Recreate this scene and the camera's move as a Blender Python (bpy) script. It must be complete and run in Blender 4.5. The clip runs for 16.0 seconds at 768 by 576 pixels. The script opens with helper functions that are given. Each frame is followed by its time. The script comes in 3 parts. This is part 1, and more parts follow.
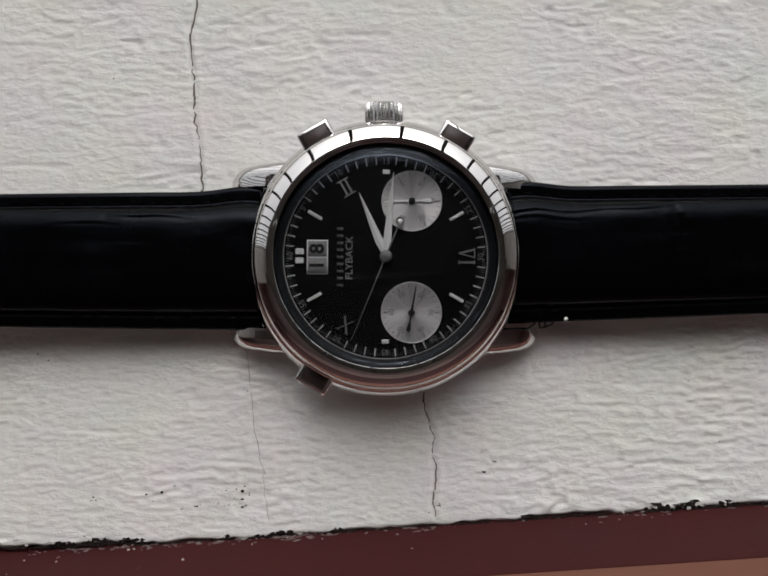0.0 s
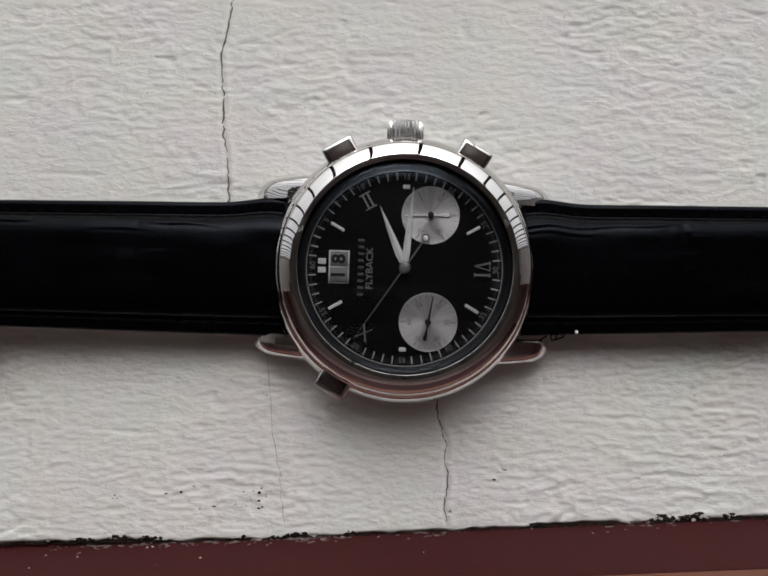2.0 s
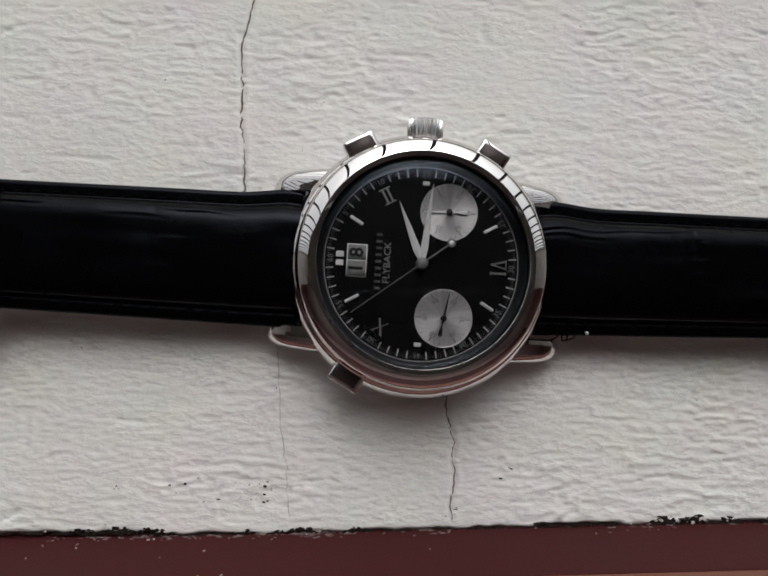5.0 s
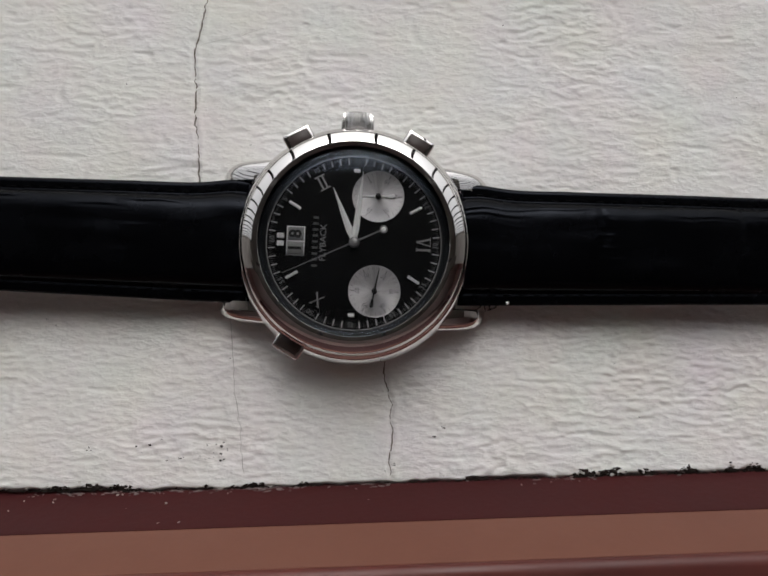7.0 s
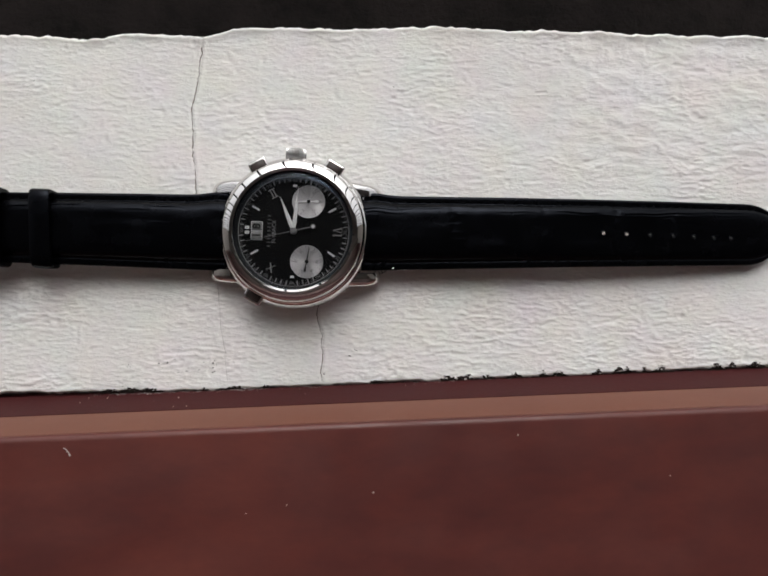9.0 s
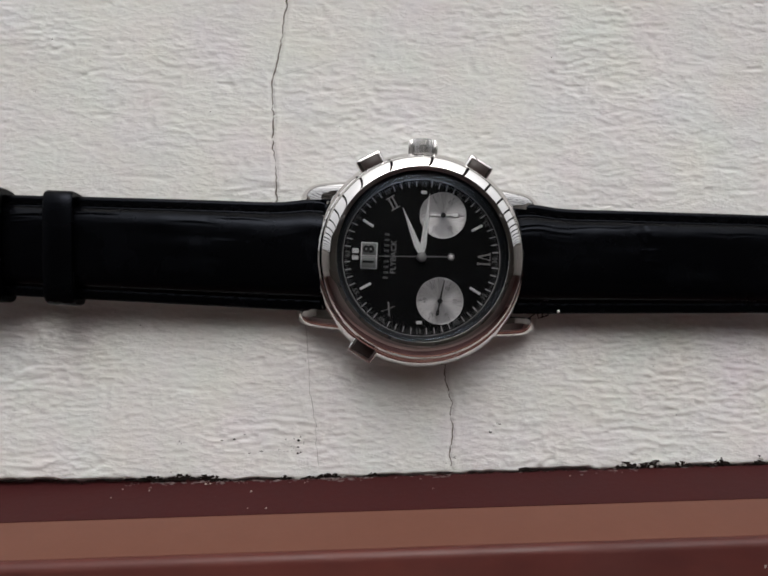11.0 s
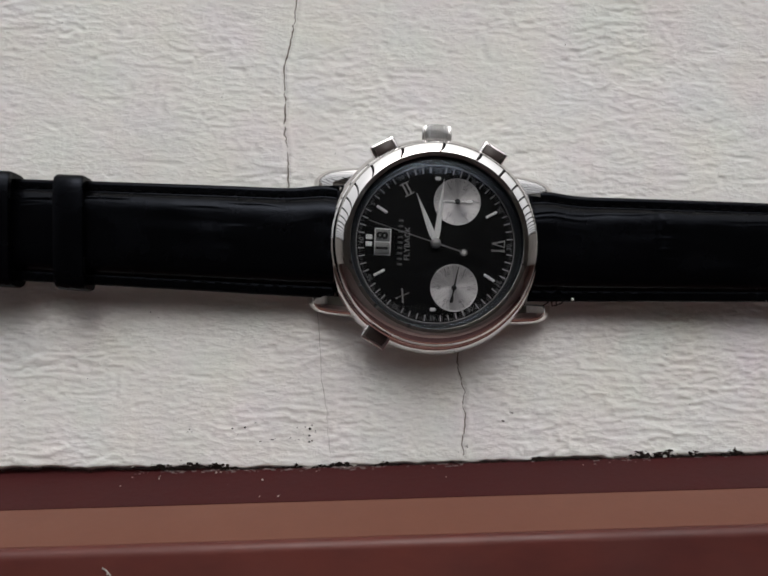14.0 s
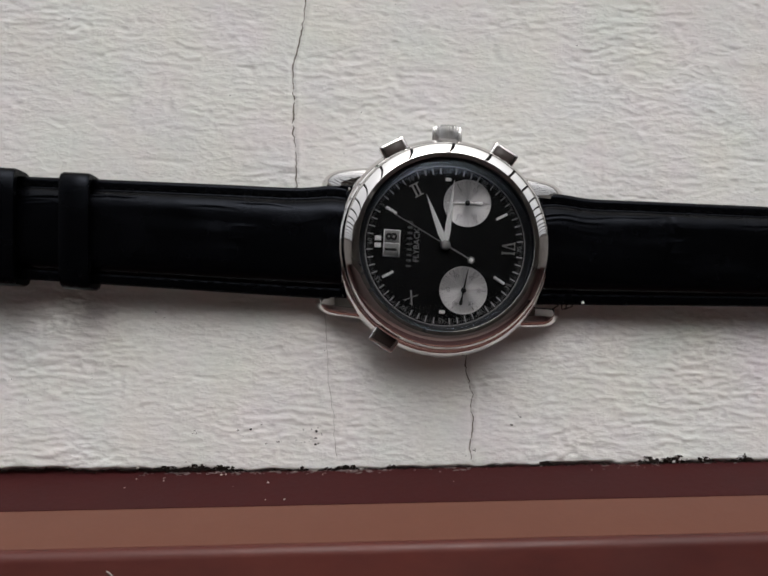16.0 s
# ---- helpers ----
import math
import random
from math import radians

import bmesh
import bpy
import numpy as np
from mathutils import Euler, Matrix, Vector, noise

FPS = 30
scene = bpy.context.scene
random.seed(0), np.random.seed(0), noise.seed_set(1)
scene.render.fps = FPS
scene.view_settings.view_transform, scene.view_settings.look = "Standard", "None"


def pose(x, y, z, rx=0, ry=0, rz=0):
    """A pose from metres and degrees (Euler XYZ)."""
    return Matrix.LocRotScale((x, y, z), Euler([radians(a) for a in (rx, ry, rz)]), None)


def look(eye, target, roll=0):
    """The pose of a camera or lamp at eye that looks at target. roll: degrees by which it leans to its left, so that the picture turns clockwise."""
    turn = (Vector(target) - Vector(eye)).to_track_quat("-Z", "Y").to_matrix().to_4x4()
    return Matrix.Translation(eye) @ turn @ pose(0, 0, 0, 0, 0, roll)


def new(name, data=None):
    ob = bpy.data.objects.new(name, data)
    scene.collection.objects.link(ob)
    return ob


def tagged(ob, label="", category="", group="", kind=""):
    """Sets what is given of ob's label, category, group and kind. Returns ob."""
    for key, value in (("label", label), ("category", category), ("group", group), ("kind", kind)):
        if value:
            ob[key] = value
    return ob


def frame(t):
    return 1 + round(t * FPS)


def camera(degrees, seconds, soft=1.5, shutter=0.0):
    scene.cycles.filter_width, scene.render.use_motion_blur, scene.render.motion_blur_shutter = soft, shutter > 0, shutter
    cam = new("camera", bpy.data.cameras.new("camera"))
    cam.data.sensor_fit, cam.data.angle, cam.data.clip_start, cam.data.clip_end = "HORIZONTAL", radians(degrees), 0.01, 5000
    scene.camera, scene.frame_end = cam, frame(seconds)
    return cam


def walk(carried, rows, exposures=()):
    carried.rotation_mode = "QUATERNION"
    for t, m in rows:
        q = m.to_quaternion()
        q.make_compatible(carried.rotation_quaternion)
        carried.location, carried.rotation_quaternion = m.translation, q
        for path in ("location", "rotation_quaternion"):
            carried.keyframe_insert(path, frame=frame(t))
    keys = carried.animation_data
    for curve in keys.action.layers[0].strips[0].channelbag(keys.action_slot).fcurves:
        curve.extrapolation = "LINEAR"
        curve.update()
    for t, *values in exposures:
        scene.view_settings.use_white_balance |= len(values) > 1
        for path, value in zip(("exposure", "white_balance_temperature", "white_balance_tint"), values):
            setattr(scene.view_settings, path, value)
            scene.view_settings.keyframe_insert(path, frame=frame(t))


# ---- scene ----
# camera path: seconds, place in millimetres, turn in degrees
cam = camera(60.0, 16.0, soft=1.85)
PATH = [
    (0, -1.595, -6.480, 109.257, 0.996, -0.790, 0.345),
    (0.5, -3.233, -6.968, 111.087, 0.957, -0.985, 0.910),
    (1, -4.327, -9.341, 109.557, 1.156, -0.677, 0.973),
    (1.5, -4.207, -10.027, 111.467, 2.632, -1.025, 1.092),
    (2, -3.951, -7.858, 113.207, 2.525, -0.536, 1.651),
    (2.5, -1.294, -12.612, 122.148, 5.208, -1.859, 2.701),
    (3, -7.166, -9.631, 125.511, 5.474, -2.712, 3.907),
    (3.5, -7.784, -11.214, 124.524, 5.200, -2.864, 4.288),
    (4, -9.339, -11.460, 124.672, 4.865, -2.734, 3.963),
    (4.2, -10.035, -10.935, 119.193, 3.817, -2.844, 3.816),
    (6.3, -11.570, -12.194, 111.181, 3.257, -3.374, 3.342),
    (6.5, -10.769, -12.613, 111.101, 3.006, -3.171, 3.292),
    (7, 1.835, -15.160, 125.609, 3.565, -1.992, 2.385),
    (7.5, 18.433, -22.568, 156.294, 4.289, -0.335, 0.991),
    (8, 23.933, -21.776, 183.032, 3.742, -0.637, 0.555),
    (8.5, 25.755, -21.710, 192.265, 3.115, -2.450, 0.287),
    (9, 21.707, -24.488, 194.091, 2.877, -1.290, 1.606),
    (9.5, 11.535, -21.195, 176.130, 2.199, -0.985, 2.569),
    (10, -7.329, -13.858, 145.722, 3.437, -1.260, 2.586),
    (12.5, -12.562, -13.872, 136.033, 2.975, -1.890, 2.178),
    (13, -14.164, -15.030, 135.948, 3.132, -1.975, 2.581),
    (13.5, -14.315, -16.760, 136.310, 3.314, -2.091, 2.678),
    (14, -13.927, -16.775, 136.831, 3.370, -2.114, 2.631),
    (14.5, -14.436, -14.615, 135.703, 3.155, -2.097, 2.630),
    (15, -14.173, -14.709, 135.902, 3.201, -1.875, 2.619),
    (15.5, -14.661, -14.806, 135.935, 3.240, -1.965, 2.830),
    (16, -15.666, -16.329, 135.443, 3.300, -2.190, 3.111),
]
walk(cam, [(t, pose(x / 1000, y / 1000, z / 1000, rx, ry, rz)) for t, x, y, z, rx, ry, rz in PATH],
     exposures=((0.0, 0.14), (7.0, 0.14), (8.0, 0.25), (9.4, 0.42), (10.2, 0.24), (16.0, 0.16)))

# ---- light: a bright hazy sky over the yard, seen through the window's outer grille ----
world = bpy.data.worlds.new("sky")
scene.world = world
world.use_nodes = True
wn = world.node_tree.nodes
wl = world.node_tree.links
sky = wn.new("ShaderNodeTexSky")
sky.sky_type = "NISHITA"
sky.sun_disc = False
sky.sun_elevation = radians(44)
sky.sun_rotation = radians(0)
sky.altitude = 0
sky.air_density, sky.dust_density, sky.ozone_density = 1.0, 4.0, 1.0
haze = wn.new("ShaderNodeHueSaturation")
haze.inputs["Saturation"].default_value = 0.12
wl.new(sky.outputs["Color"], haze.inputs["Color"])
wl.new(haze.outputs["Color"], wn["Background"].inputs["Color"])
wn["Background"].inputs["Strength"].default_value = 0.15
sun_data = bpy.data.lights.new("sun", "SUN")
sun_data.energy, sun_data.angle, sun_data.color = 0.5, radians(38), (1.0, 0.97, 0.93)
sun = new("sun", sun_data)
sun.matrix_world = look((0, 3, 2.9), (0, 0, 0))

MM = 0.001
SLANT = math.atan(0.066)          # the window runs askew to the watch by this angle
WIN = Matrix.Translation((0, -0.0441, 0)) @ Matrix.Rotation(SLANT, 4, "Z")
rng = random.Random(7)


# ---- materials ----
def material(name, colour, rough=0.5, metal=0.0, spec=0.5, grain=0.0, grain_size=1.0, blotch=0.0, blotch_size=20.0, bump=0.0, bump_size=0.5,
             stretch=(1, 1, 1), tint=None, coat=0.0, rough_var=0.0):
    """A node material; sizes in millimetres."""
    m = bpy.data.materials.new(name)
    m.use_nodes = True
    nt = m.node_tree
    b = nt.nodes["Principled BSDF"]
    b.inputs["Base Color"].default_value = (*colour, 1)
    b.inputs["Roughness"].default_value = rough
    b.inputs["Metallic"].default_value = metal
    b.inputs["Specular IOR Level"].default_value = spec
    b.inputs["Coat Weight"].default_value = coat
    co = nt.nodes.new("ShaderNodeTexCoord")
    mp = nt.nodes.new("ShaderNodeMapping")
    mp.inputs["Scale"].default_value = stretch
    nt.links.new(co.outputs["Object"], mp.inputs["Vector"])

    def tex(size, detail=4.0):
        n = nt.nodes.new("ShaderNodeTexNoise")
        n.inputs["Scale"].default_value = 1000.0 / size
        n.inputs["Detail"].default_value = detail
        n.inputs["Roughness"].default_value = 0.6
        nt.links.new(mp.outputs["Vector"], n.inputs["Vector"])
        return n.outputs["Fac"]

    if grain or blotch:
        cur = None
        for amount, size in ((blotch, blotch_size), (grain, grain_size)):
            if not amount:
                continue
            ramp = nt.nodes.new("ShaderNodeMapRange")
            ramp.inputs["From Min"].default_value, ramp.inputs["From Max"].default_value = 0.3, 0.7
            ramp.inputs["To Min"].default_value, ramp.inputs["To Max"].default_value = 0.0, amount
            nt.links.new(tex(size), ramp.inputs["Value"])
            mix = nt.nodes.new("ShaderNodeMix")
            mix.data_type = "RGBA"
            other = tint if tint else tuple(c * 0.35 for c in colour)
            mix.inputs["B"].default_value = (*other, 1)
            if cur is None:
                mix.inputs["A"].default_value = (*colour, 1)
            else:
                nt.links.new(cur, mix.inputs["A"])
            nt.links.new(ramp.outputs["Result"], mix.inputs["Factor"])
            cur = mix.outputs["Result"]
        nt.links.new(cur, b.inputs["Base Color"])
    if rough_var:
        rr = nt.nodes.new("ShaderNodeMapRange")
        rr.inputs["From Min"].default_value, rr.inputs["From Max"].default_value = 0.3, 0.7
        rr.inputs["To Min"].default_value, rr.inputs["To Max"].default_value = max(0.02, rough - rough_var), min(1, rough + rough_var)
        nt.links.new(tex(blotch_size * 0.4), rr.inputs["Value"])
        nt.links.new(rr.outputs["Result"], b.inputs["Roughness"])
    if bump:
        bn = nt.nodes.new("ShaderNodeBump")
        bn.inputs["Strength"].default_value = 1.0
        bn.inputs["Distance"].default_value = bump * MM
        nt.links.new(tex(bump_size, 6.0), bn.inputs["Height"])
        nt.links.new(bn.outputs["Normal"], b.inputs["Normal"])
    return m


PLASTER = material("white_limewash", (0.74, 0.73, 0.715), 0.85, spec=0.25, grain=0.12, grain_size=2.5, blotch=0.35, blotch_size=22,
                   tint=(0.60, 0.575, 0.545), bump=0.24, bump_size=0.9, stretch=(0.55, 1, 1))


def hue_drift(m, size, amount):
    """Faint cream, pink and grey-green patches in an old wash."""
    nt = m.node_tree
    b = nt.nodes["Principled BSDF"]
    src = b.inputs["Base Color"].links[0].from_socket
    co = nt.nodes.new("ShaderNodeTexCoord")
    tx = nt.nodes.new("ShaderNodeTexNoise")
    tx.inputs["Scale"].default_value = 1000.0 / size
    tx.inputs["Detail"].default_value = 5.0
    nt.links.new(co.outputs["Object"], tx.inputs["Vector"])
    mx = nt.nodes.new("ShaderNodeMix")
    mx.data_type, mx.blend_type = "RGBA", "OVERLAY"
    mx.inputs["Factor"].default_value = amount
    nt.links.new(src, mx.inputs["A"])
    nt.links.new(tx.outputs["Color"], mx.inputs["B"])
    nt.links.new(mx.outputs["Result"], b.inputs["Base Color"])


hue_drift(PLASTER, 14, 0.15)
CRACK = material("crack_dirt", (0.17, 0.15, 0.125), 0.95, spec=0.1, grain=0.6, grain_size=0.8)
GRIME = material("black_grime", (0.008, 0.006, 0.0055), 0.95, spec=0.12, grain=0.75, grain_size=0.9, tint=(0.040, 0.031, 0.027), bump=0.15, bump_size=0.5)
CRUMB = material("dirty_plaster", (0.50, 0.47, 0.44), 0.9, spec=0.2, grain=0.6, grain_size=0.5)
# pale flakes and lint, and the painted glint in two strap holes
CHIP_GLINT = material("paint_chip_and_glint", (0.45, 0.40, 0.37), 0.8, spec=0.2, grain=0.4, grain_size=0.5)
MAROON = material("dark_maroon_paint", (0.050, 0.0105, 0.0105), 0.55, spec=0.10, blotch=0.5, blotch_size=20, grain=0.3, grain_size=1.5, tint=(0.038, 0.012, 0.013), bump=0.06, bump_size=1.2)
# lighter copy of the frame's red: skylight on the sloping moulding, put into colour
TAN = material("skylit_tan_paint", (0.152, 0.064, 0.043), 0.5, spec=0.25, blotch=0.6, blotch_size=40, grain=0.25, grain_size=4, tint=(0.125, 0.048, 0.034), bump=0.05, bump_size=2.5)
SCUFF = material("scuffed_paint", (0.20, 0.15, 0.148), 0.8, spec=0.2, grain=0.5, grain_size=0.6)
RED = material("oxide_red_gloss_paint", (0.128, 0.034, 0.026), 0.46, spec=0.34, blotch=0.95, blotch_size=38, grain=0.2, grain_size=3,
               tint=(0.062, 0.017, 0.016), bump=0.03, bump_size=2.0, rough_var=0.12, stretch=(0.8, 1.6, 1))
# far darker than real soil, so the drop past the ledge stays near black
SOIL = material("near_black_soil", (0.0012, 0.0011, 0.001), 0.95, spec=0.08, grain=0.5, grain_size=50, blotch=0.8, blotch_size=230, tint=(0.011, 0.0085, 0.008), bump=8, bump_size=40)
# unseen wall band, made dark so the lower bezel mirrors something dark
UNSEENBAND = material("unseen_band_paint", (0.19, 0.1, 0.103), 0.7, spec=0.2, blotch=0.3, blotch_size=300, bump=0.2, bump_size=3)
# pinkish so that the unseen room throws warm fill on the ledge
BOUNCEPAINT = material("warm_bounce_paint", (0.74, 0.57, 0.55), 0.8, spec=0.2, blotch=0.2, blotch_size=400, bump=0.2, bump_size=3)
REVEAL = material("limewashed_reveal", (0.62, 0.60, 0.575), 0.9, spec=0.1, blotch=0.4, blotch_size=250, bump=1, bump_size=6)
CEIL = material("ceiling_paint", (0.80, 0.75, 0.74), 0.9, spec=0.1, blotch=0.2, blotch_size=500)
FLOORM = material("red_cement_floor", (0.12, 0.045, 0.035), 0.5, blotch=0.4, blotch_size=300)
FACADE = material("weathered_render", (0.30, 0.29, 0.27), 0.9, spec=0.1, blotch=0.5, blotch_size=300, bump=1, bump_size=6)
BOUNCESLAB = material("pale_bounce_slab", (0.42, 0.41, 0.39), 0.85, spec=0.2, blotch=0.4, blotch_size=700, bump=1, bump_size=8)
IRON = material("painted_iron", (0.02, 0.02, 0.022), 0.5, blotch=0.3, blotch_size=20)
STEEL = material("polished_steel", (0.74, 0.72, 0.71), 0.02, metal=1.0, grain=0.06, grain_size=4)
# the room's dark reflection on the pusher tops, put into a dull colour
FACETM = material("facet_dark_reflection", (0.035, 0.025, 0.023), 0.4, spec=0.25)
BRUSHED = material("brushed_steel", (0.66, 0.65, 0.64), 0.24, metal=1.0, grain=0.2, grain_size=0.8)
HAND = material("hand_silver", (0.90, 0.89, 0.88), 0.3, metal=0.28)
NUMERAL = material("applied_numeral_steel", (0.42, 0.41, 0.40), 0.3, metal=0.85)
SECHAND = material("hand_grey_steel", (0.25, 0.245, 0.245), 0.4, metal=0.8)
DIALBLACK = material("black_dial_lacquer", (0.002, 0.002, 0.0022), 0.35, spec=0.12)
REHAUT = material("black_inner_ring", (0.008, 0.009, 0.010), 0.3, spec=0.5)
PRINT = material("dial_print_grey", (0.46, 0.45, 0.45), 0.6, spec=0.2)
PRINTDIM = material("dial_print_dim", (0.24, 0.24, 0.24), 0.6, spec=0.2)
PRINTFAINT = material("dial_print_faint", (0.11, 0.11, 0.11), 0.6, spec=0.2)
INK = material("black_ink", (0.012, 0.012, 0.012), 0.5, spec=0.2)
INKGREY = material("grey_ink", (0.17, 0.165, 0.165), 0.6, spec=0.2)
DATEDISC = material("date_disc_grey", (0.27, 0.27, 0.265), 0.5, spec=0.3)
LEATHER = material("black_leather", (0.0008, 0.0008, 0.0012), 0.25, spec=0.095, grain=0.4, grain_size=1.2, tint=(0.001, 0.001, 0.001), bump=0.03, bump_size=0.9,
                   rough_var=0.06)
# blue tint puts the sky's cool sheen into the leather's gloss
LEATHER.node_tree.nodes["Principled BSDF"].inputs["Specular Tint"].default_value = (0.72, 0.80, 1.0, 1)
THREAD = material("black_thread", (0.0015, 0.0015, 0.0018), 0.8, spec=0.06)
CABLE = material("grey_cable_sleeve", (0.19, 0.187, 0.172), 0.32, spec=0.5, grain=0.4, grain_size=0.6, blotch=0.4, blotch_size=9, bump=0.12, bump_size=0.5)


def silver_dial():
    m = material("brushed_silver_dial", (0.50, 0.48, 0.48), 0.36, metal=0.6, spec=0.4)
    nt = m.node_tree
    b = nt.nodes["Principled BSDF"]
    b.inputs["Anisotropic"].default_value = 0.85
    tg = nt.nodes.new("ShaderNodeTangent")
    tg.direction_type, tg.axis = "RADIAL", "Z"
    nt.links.new(tg.outputs["Tangent"], b.inputs["Tangent"])
    # light and dark sheen of the brushing, painted as uneven spokes round the middle
    co = nt.nodes.new("ShaderNodeTexCoord")
    turn = nt.nodes.new("ShaderNodeTexGradient")
    turn.gradient_type = "RADIAL"
    nt.links.new(co.outputs["Object"], turn.inputs["Vector"])
    sheen_spokes = nt.nodes.new("ShaderNodeTexNoise")
    sheen_spokes.noise_dimensions = "1D"
    sheen_spokes.inputs["Scale"].default_value, sheen_spokes.inputs["Detail"].default_value = 11.0, 4.0
    nt.links.new(turn.outputs["Fac"], sheen_spokes.inputs["W"])
    tone = nt.nodes.new("ShaderNodeMix")
    tone.data_type = "RGBA"
    tone.inputs["A"].default_value, tone.inputs["B"].default_value = (0.27, 0.255, 0.26, 1), (0.70, 0.68, 0.68, 1)
    nt.links.new(sheen_spokes.outputs["Fac"], tone.inputs["Factor"])
    nt.links.new(tone.outputs["Result"], b.inputs["Base Color"])
    return m


SILVER = silver_dial()


def clear_crystal():
    m = bpy.data.materials.new("clear_crystal")
    m.use_nodes = True
    nt = m.node_tree
    nt.nodes.remove(nt.nodes["Principled BSDF"])
    clear = nt.nodes.new("ShaderNodeBsdfTransparent")
    clear.inputs["Color"].default_value = (0.97, 0.975, 0.98, 1)
    gloss = nt.nodes.new("ShaderNodeBsdfGlossy")
    gloss.inputs["Roughness"].default_value = 0.015
    gloss.inputs["Color"].default_value = (0.36, 0.41, 0.50, 1)
    fr = nt.nodes.new("ShaderNodeFresnel")
    fr.inputs["IOR"].default_value = 1.45
    mx = nt.nodes.new("ShaderNodeMixShader")
    nt.links.new(fr.outputs["Fac"], mx.inputs["Fac"])
    nt.links.new(clear.outputs["BSDF"], mx.inputs[1])
    nt.links.new(gloss.outputs["BSDF"], mx.inputs[2])
    nt.links.new(mx.outputs["Shader"], nt.nodes["Material Output"].inputs["Surface"])
    return m


CRYSTAL = clear_crystal()


# ---- building blocks (meshes drawn in millimetres) ----
def mesh_of(name, bm, mat, smooth=True):
    bm.transform(Matrix.Scale(MM, 4))
    bmesh.ops.recalc_face_normals(bm, faces=bm.faces)
    me = bpy.data.meshes.new(name)
    bm.to_mesh(me)
    bm.free()
    me.materials.append(mat)
    for p in me.polygons:
        p.use_smooth = smooth
    return me


def part(name, bm, mat, parent=None, label="", at=(0, 0, 0), turn=0.0, smooth=True):
    """Links a bmesh (or a finished mesh) as one object under a thing or part."""
    me = bm if isinstance(bm, bpy.types.Mesh) else mesh_of(name, bm, mat, smooth)
    ob = new(name, me)
    ob.parent = parent
    ob.matrix_basis = Matrix.Translation([c * MM for c in at]) @ Matrix.Rotation(turn, 4, "Z")
    return tagged(ob, label) if label else ob


def sharp(me, degrees=40):
    me.set_sharp_from_angle(angle=radians(degrees))
    return me


def lathe(profile, seg=160, closed=True):
    bm = bmesh.new()
    rings = []
    for r, z in profile:
        if r < 1e-6:
            rings.append([bm.verts.new((0, 0, z))])
        else:
            rings.append([bm.verts.new((r * math.cos(2 * math.pi * i / seg), r * math.sin(2 * math.pi * i / seg), z)) for i in range(seg)])
    pairs = list(zip(rings, rings[1:]))
    if closed:
        pairs.append((rings[-1], rings[0]))
    for a, b in pairs:
        if len(a) == 1 and len(b) == 1:
            continue
        for i in range(seg):
            j = (i + 1) % seg
            if len(a) == 1:
                bm.faces.new((a[0], b[i], b[j]))
            elif len(b) == 1:
                bm.faces.new((a[i], b[0], a[j]))
            else:
                bm.faces.new((a[i], b[i], b[j], a[j]))
    return bm


def box(x0, x1, y0, y1, z0, z1, bevel=0.0, seg=2):
    bm = bmesh.new()
    bmesh.ops.create_cube(bm, size=1)
    for v in bm.verts:
        v.co = Vector((x0 if v.co.x < 0 else x1, y0 if v.co.y < 0 else y1, z0 if v.co.z < 0 else z1))
    if bevel:
        bmesh.ops.bevel(bm, geom=bm.edges[:], offset=bevel, segments=seg, affect="EDGES", profile=0.6)
    return bm


def slab(outline, z0, z1, bevel=0.0):
    """A flat outline (x, y) drawn up from z0 to z1."""
    bm = bmesh.new()
    lo = [bm.verts.new((x, y, z0)) for x, y in outline]
    hi = [bm.verts.new((x, y, z1)) for x, y in outline]
    bm.faces.new(lo[::-1])
    top = bm.faces.new(hi)
    n = len(lo)
    for i in range(n):
        j = (i + 1) % n
        bm.faces.new((lo[i], lo[j], hi[j], hi[i]))
    if bevel:
        bmesh.ops.bevel(bm, geom=list(top.edges), offset=bevel, segments=1, affect="EDGES")
    return bm


def loft(sections, cap=True):
    """Joins rings of equal length."""
    bm = bmesh.new()
    rings = [[bm.verts.new(p) for p in s] for s in sections]
    n = len(rings[0])
    for a, b in zip(rings, rings[1:]):
        for i in range(n):
            j = (i + 1) % n
            bm.faces.new((a[i], a[j], b[j], b[i]))
    if cap:
        bm.faces.new(rings[0][::-1])
        bm.faces.new(rings[-1])
    return bm


def writing(text, size, bold=0.0, align="CENTER"):
    """Flat lettering as a mesh in millimetres, centred on its origin."""
    cu = bpy.data.curves.new("lettering", "FONT")
    cu.body, cu.size, cu.align_x, cu.align_y, cu.extrude = text, size * MM, align, "CENTER", 0.00001
    cu.offset = bold * MM
    cu.resolution_u = 3
    ob = bpy.data.objects.new("lettering", cu)
    scene.collection.objects.link(ob)
    me = bpy.data.meshes.new_from_object(ob.evaluated_get(bpy.context.evaluated_depsgraph_get()))
    bpy.data.objects.remove(ob)
    bpy.data.curves.remove(cu)
    return me


def lettered(name, text, size, mat, parent, at, turn, label="", squeeze=1.0, bold=0.0):
    me = writing(text, size, bold)
    me.materials.clear()
    me.materials.append(mat)
    if squeeze != 1.0:
        me.transform(Matrix.Diagonal((squeeze, 1, 1, 1)))
    return part(name, me, mat, parent, label, at, turn)


def structure(name, bm, mat, label, m=Matrix.Identity(4), smooth=False):
    ob = new(name, mesh_of(name, bm, mat, smooth))
    ob.matrix_world = m
    return tagged(ob, label, name.split("_")[0], kind="structure")


# ---- relief of the limewashed ledge ----
GRIDS = {}


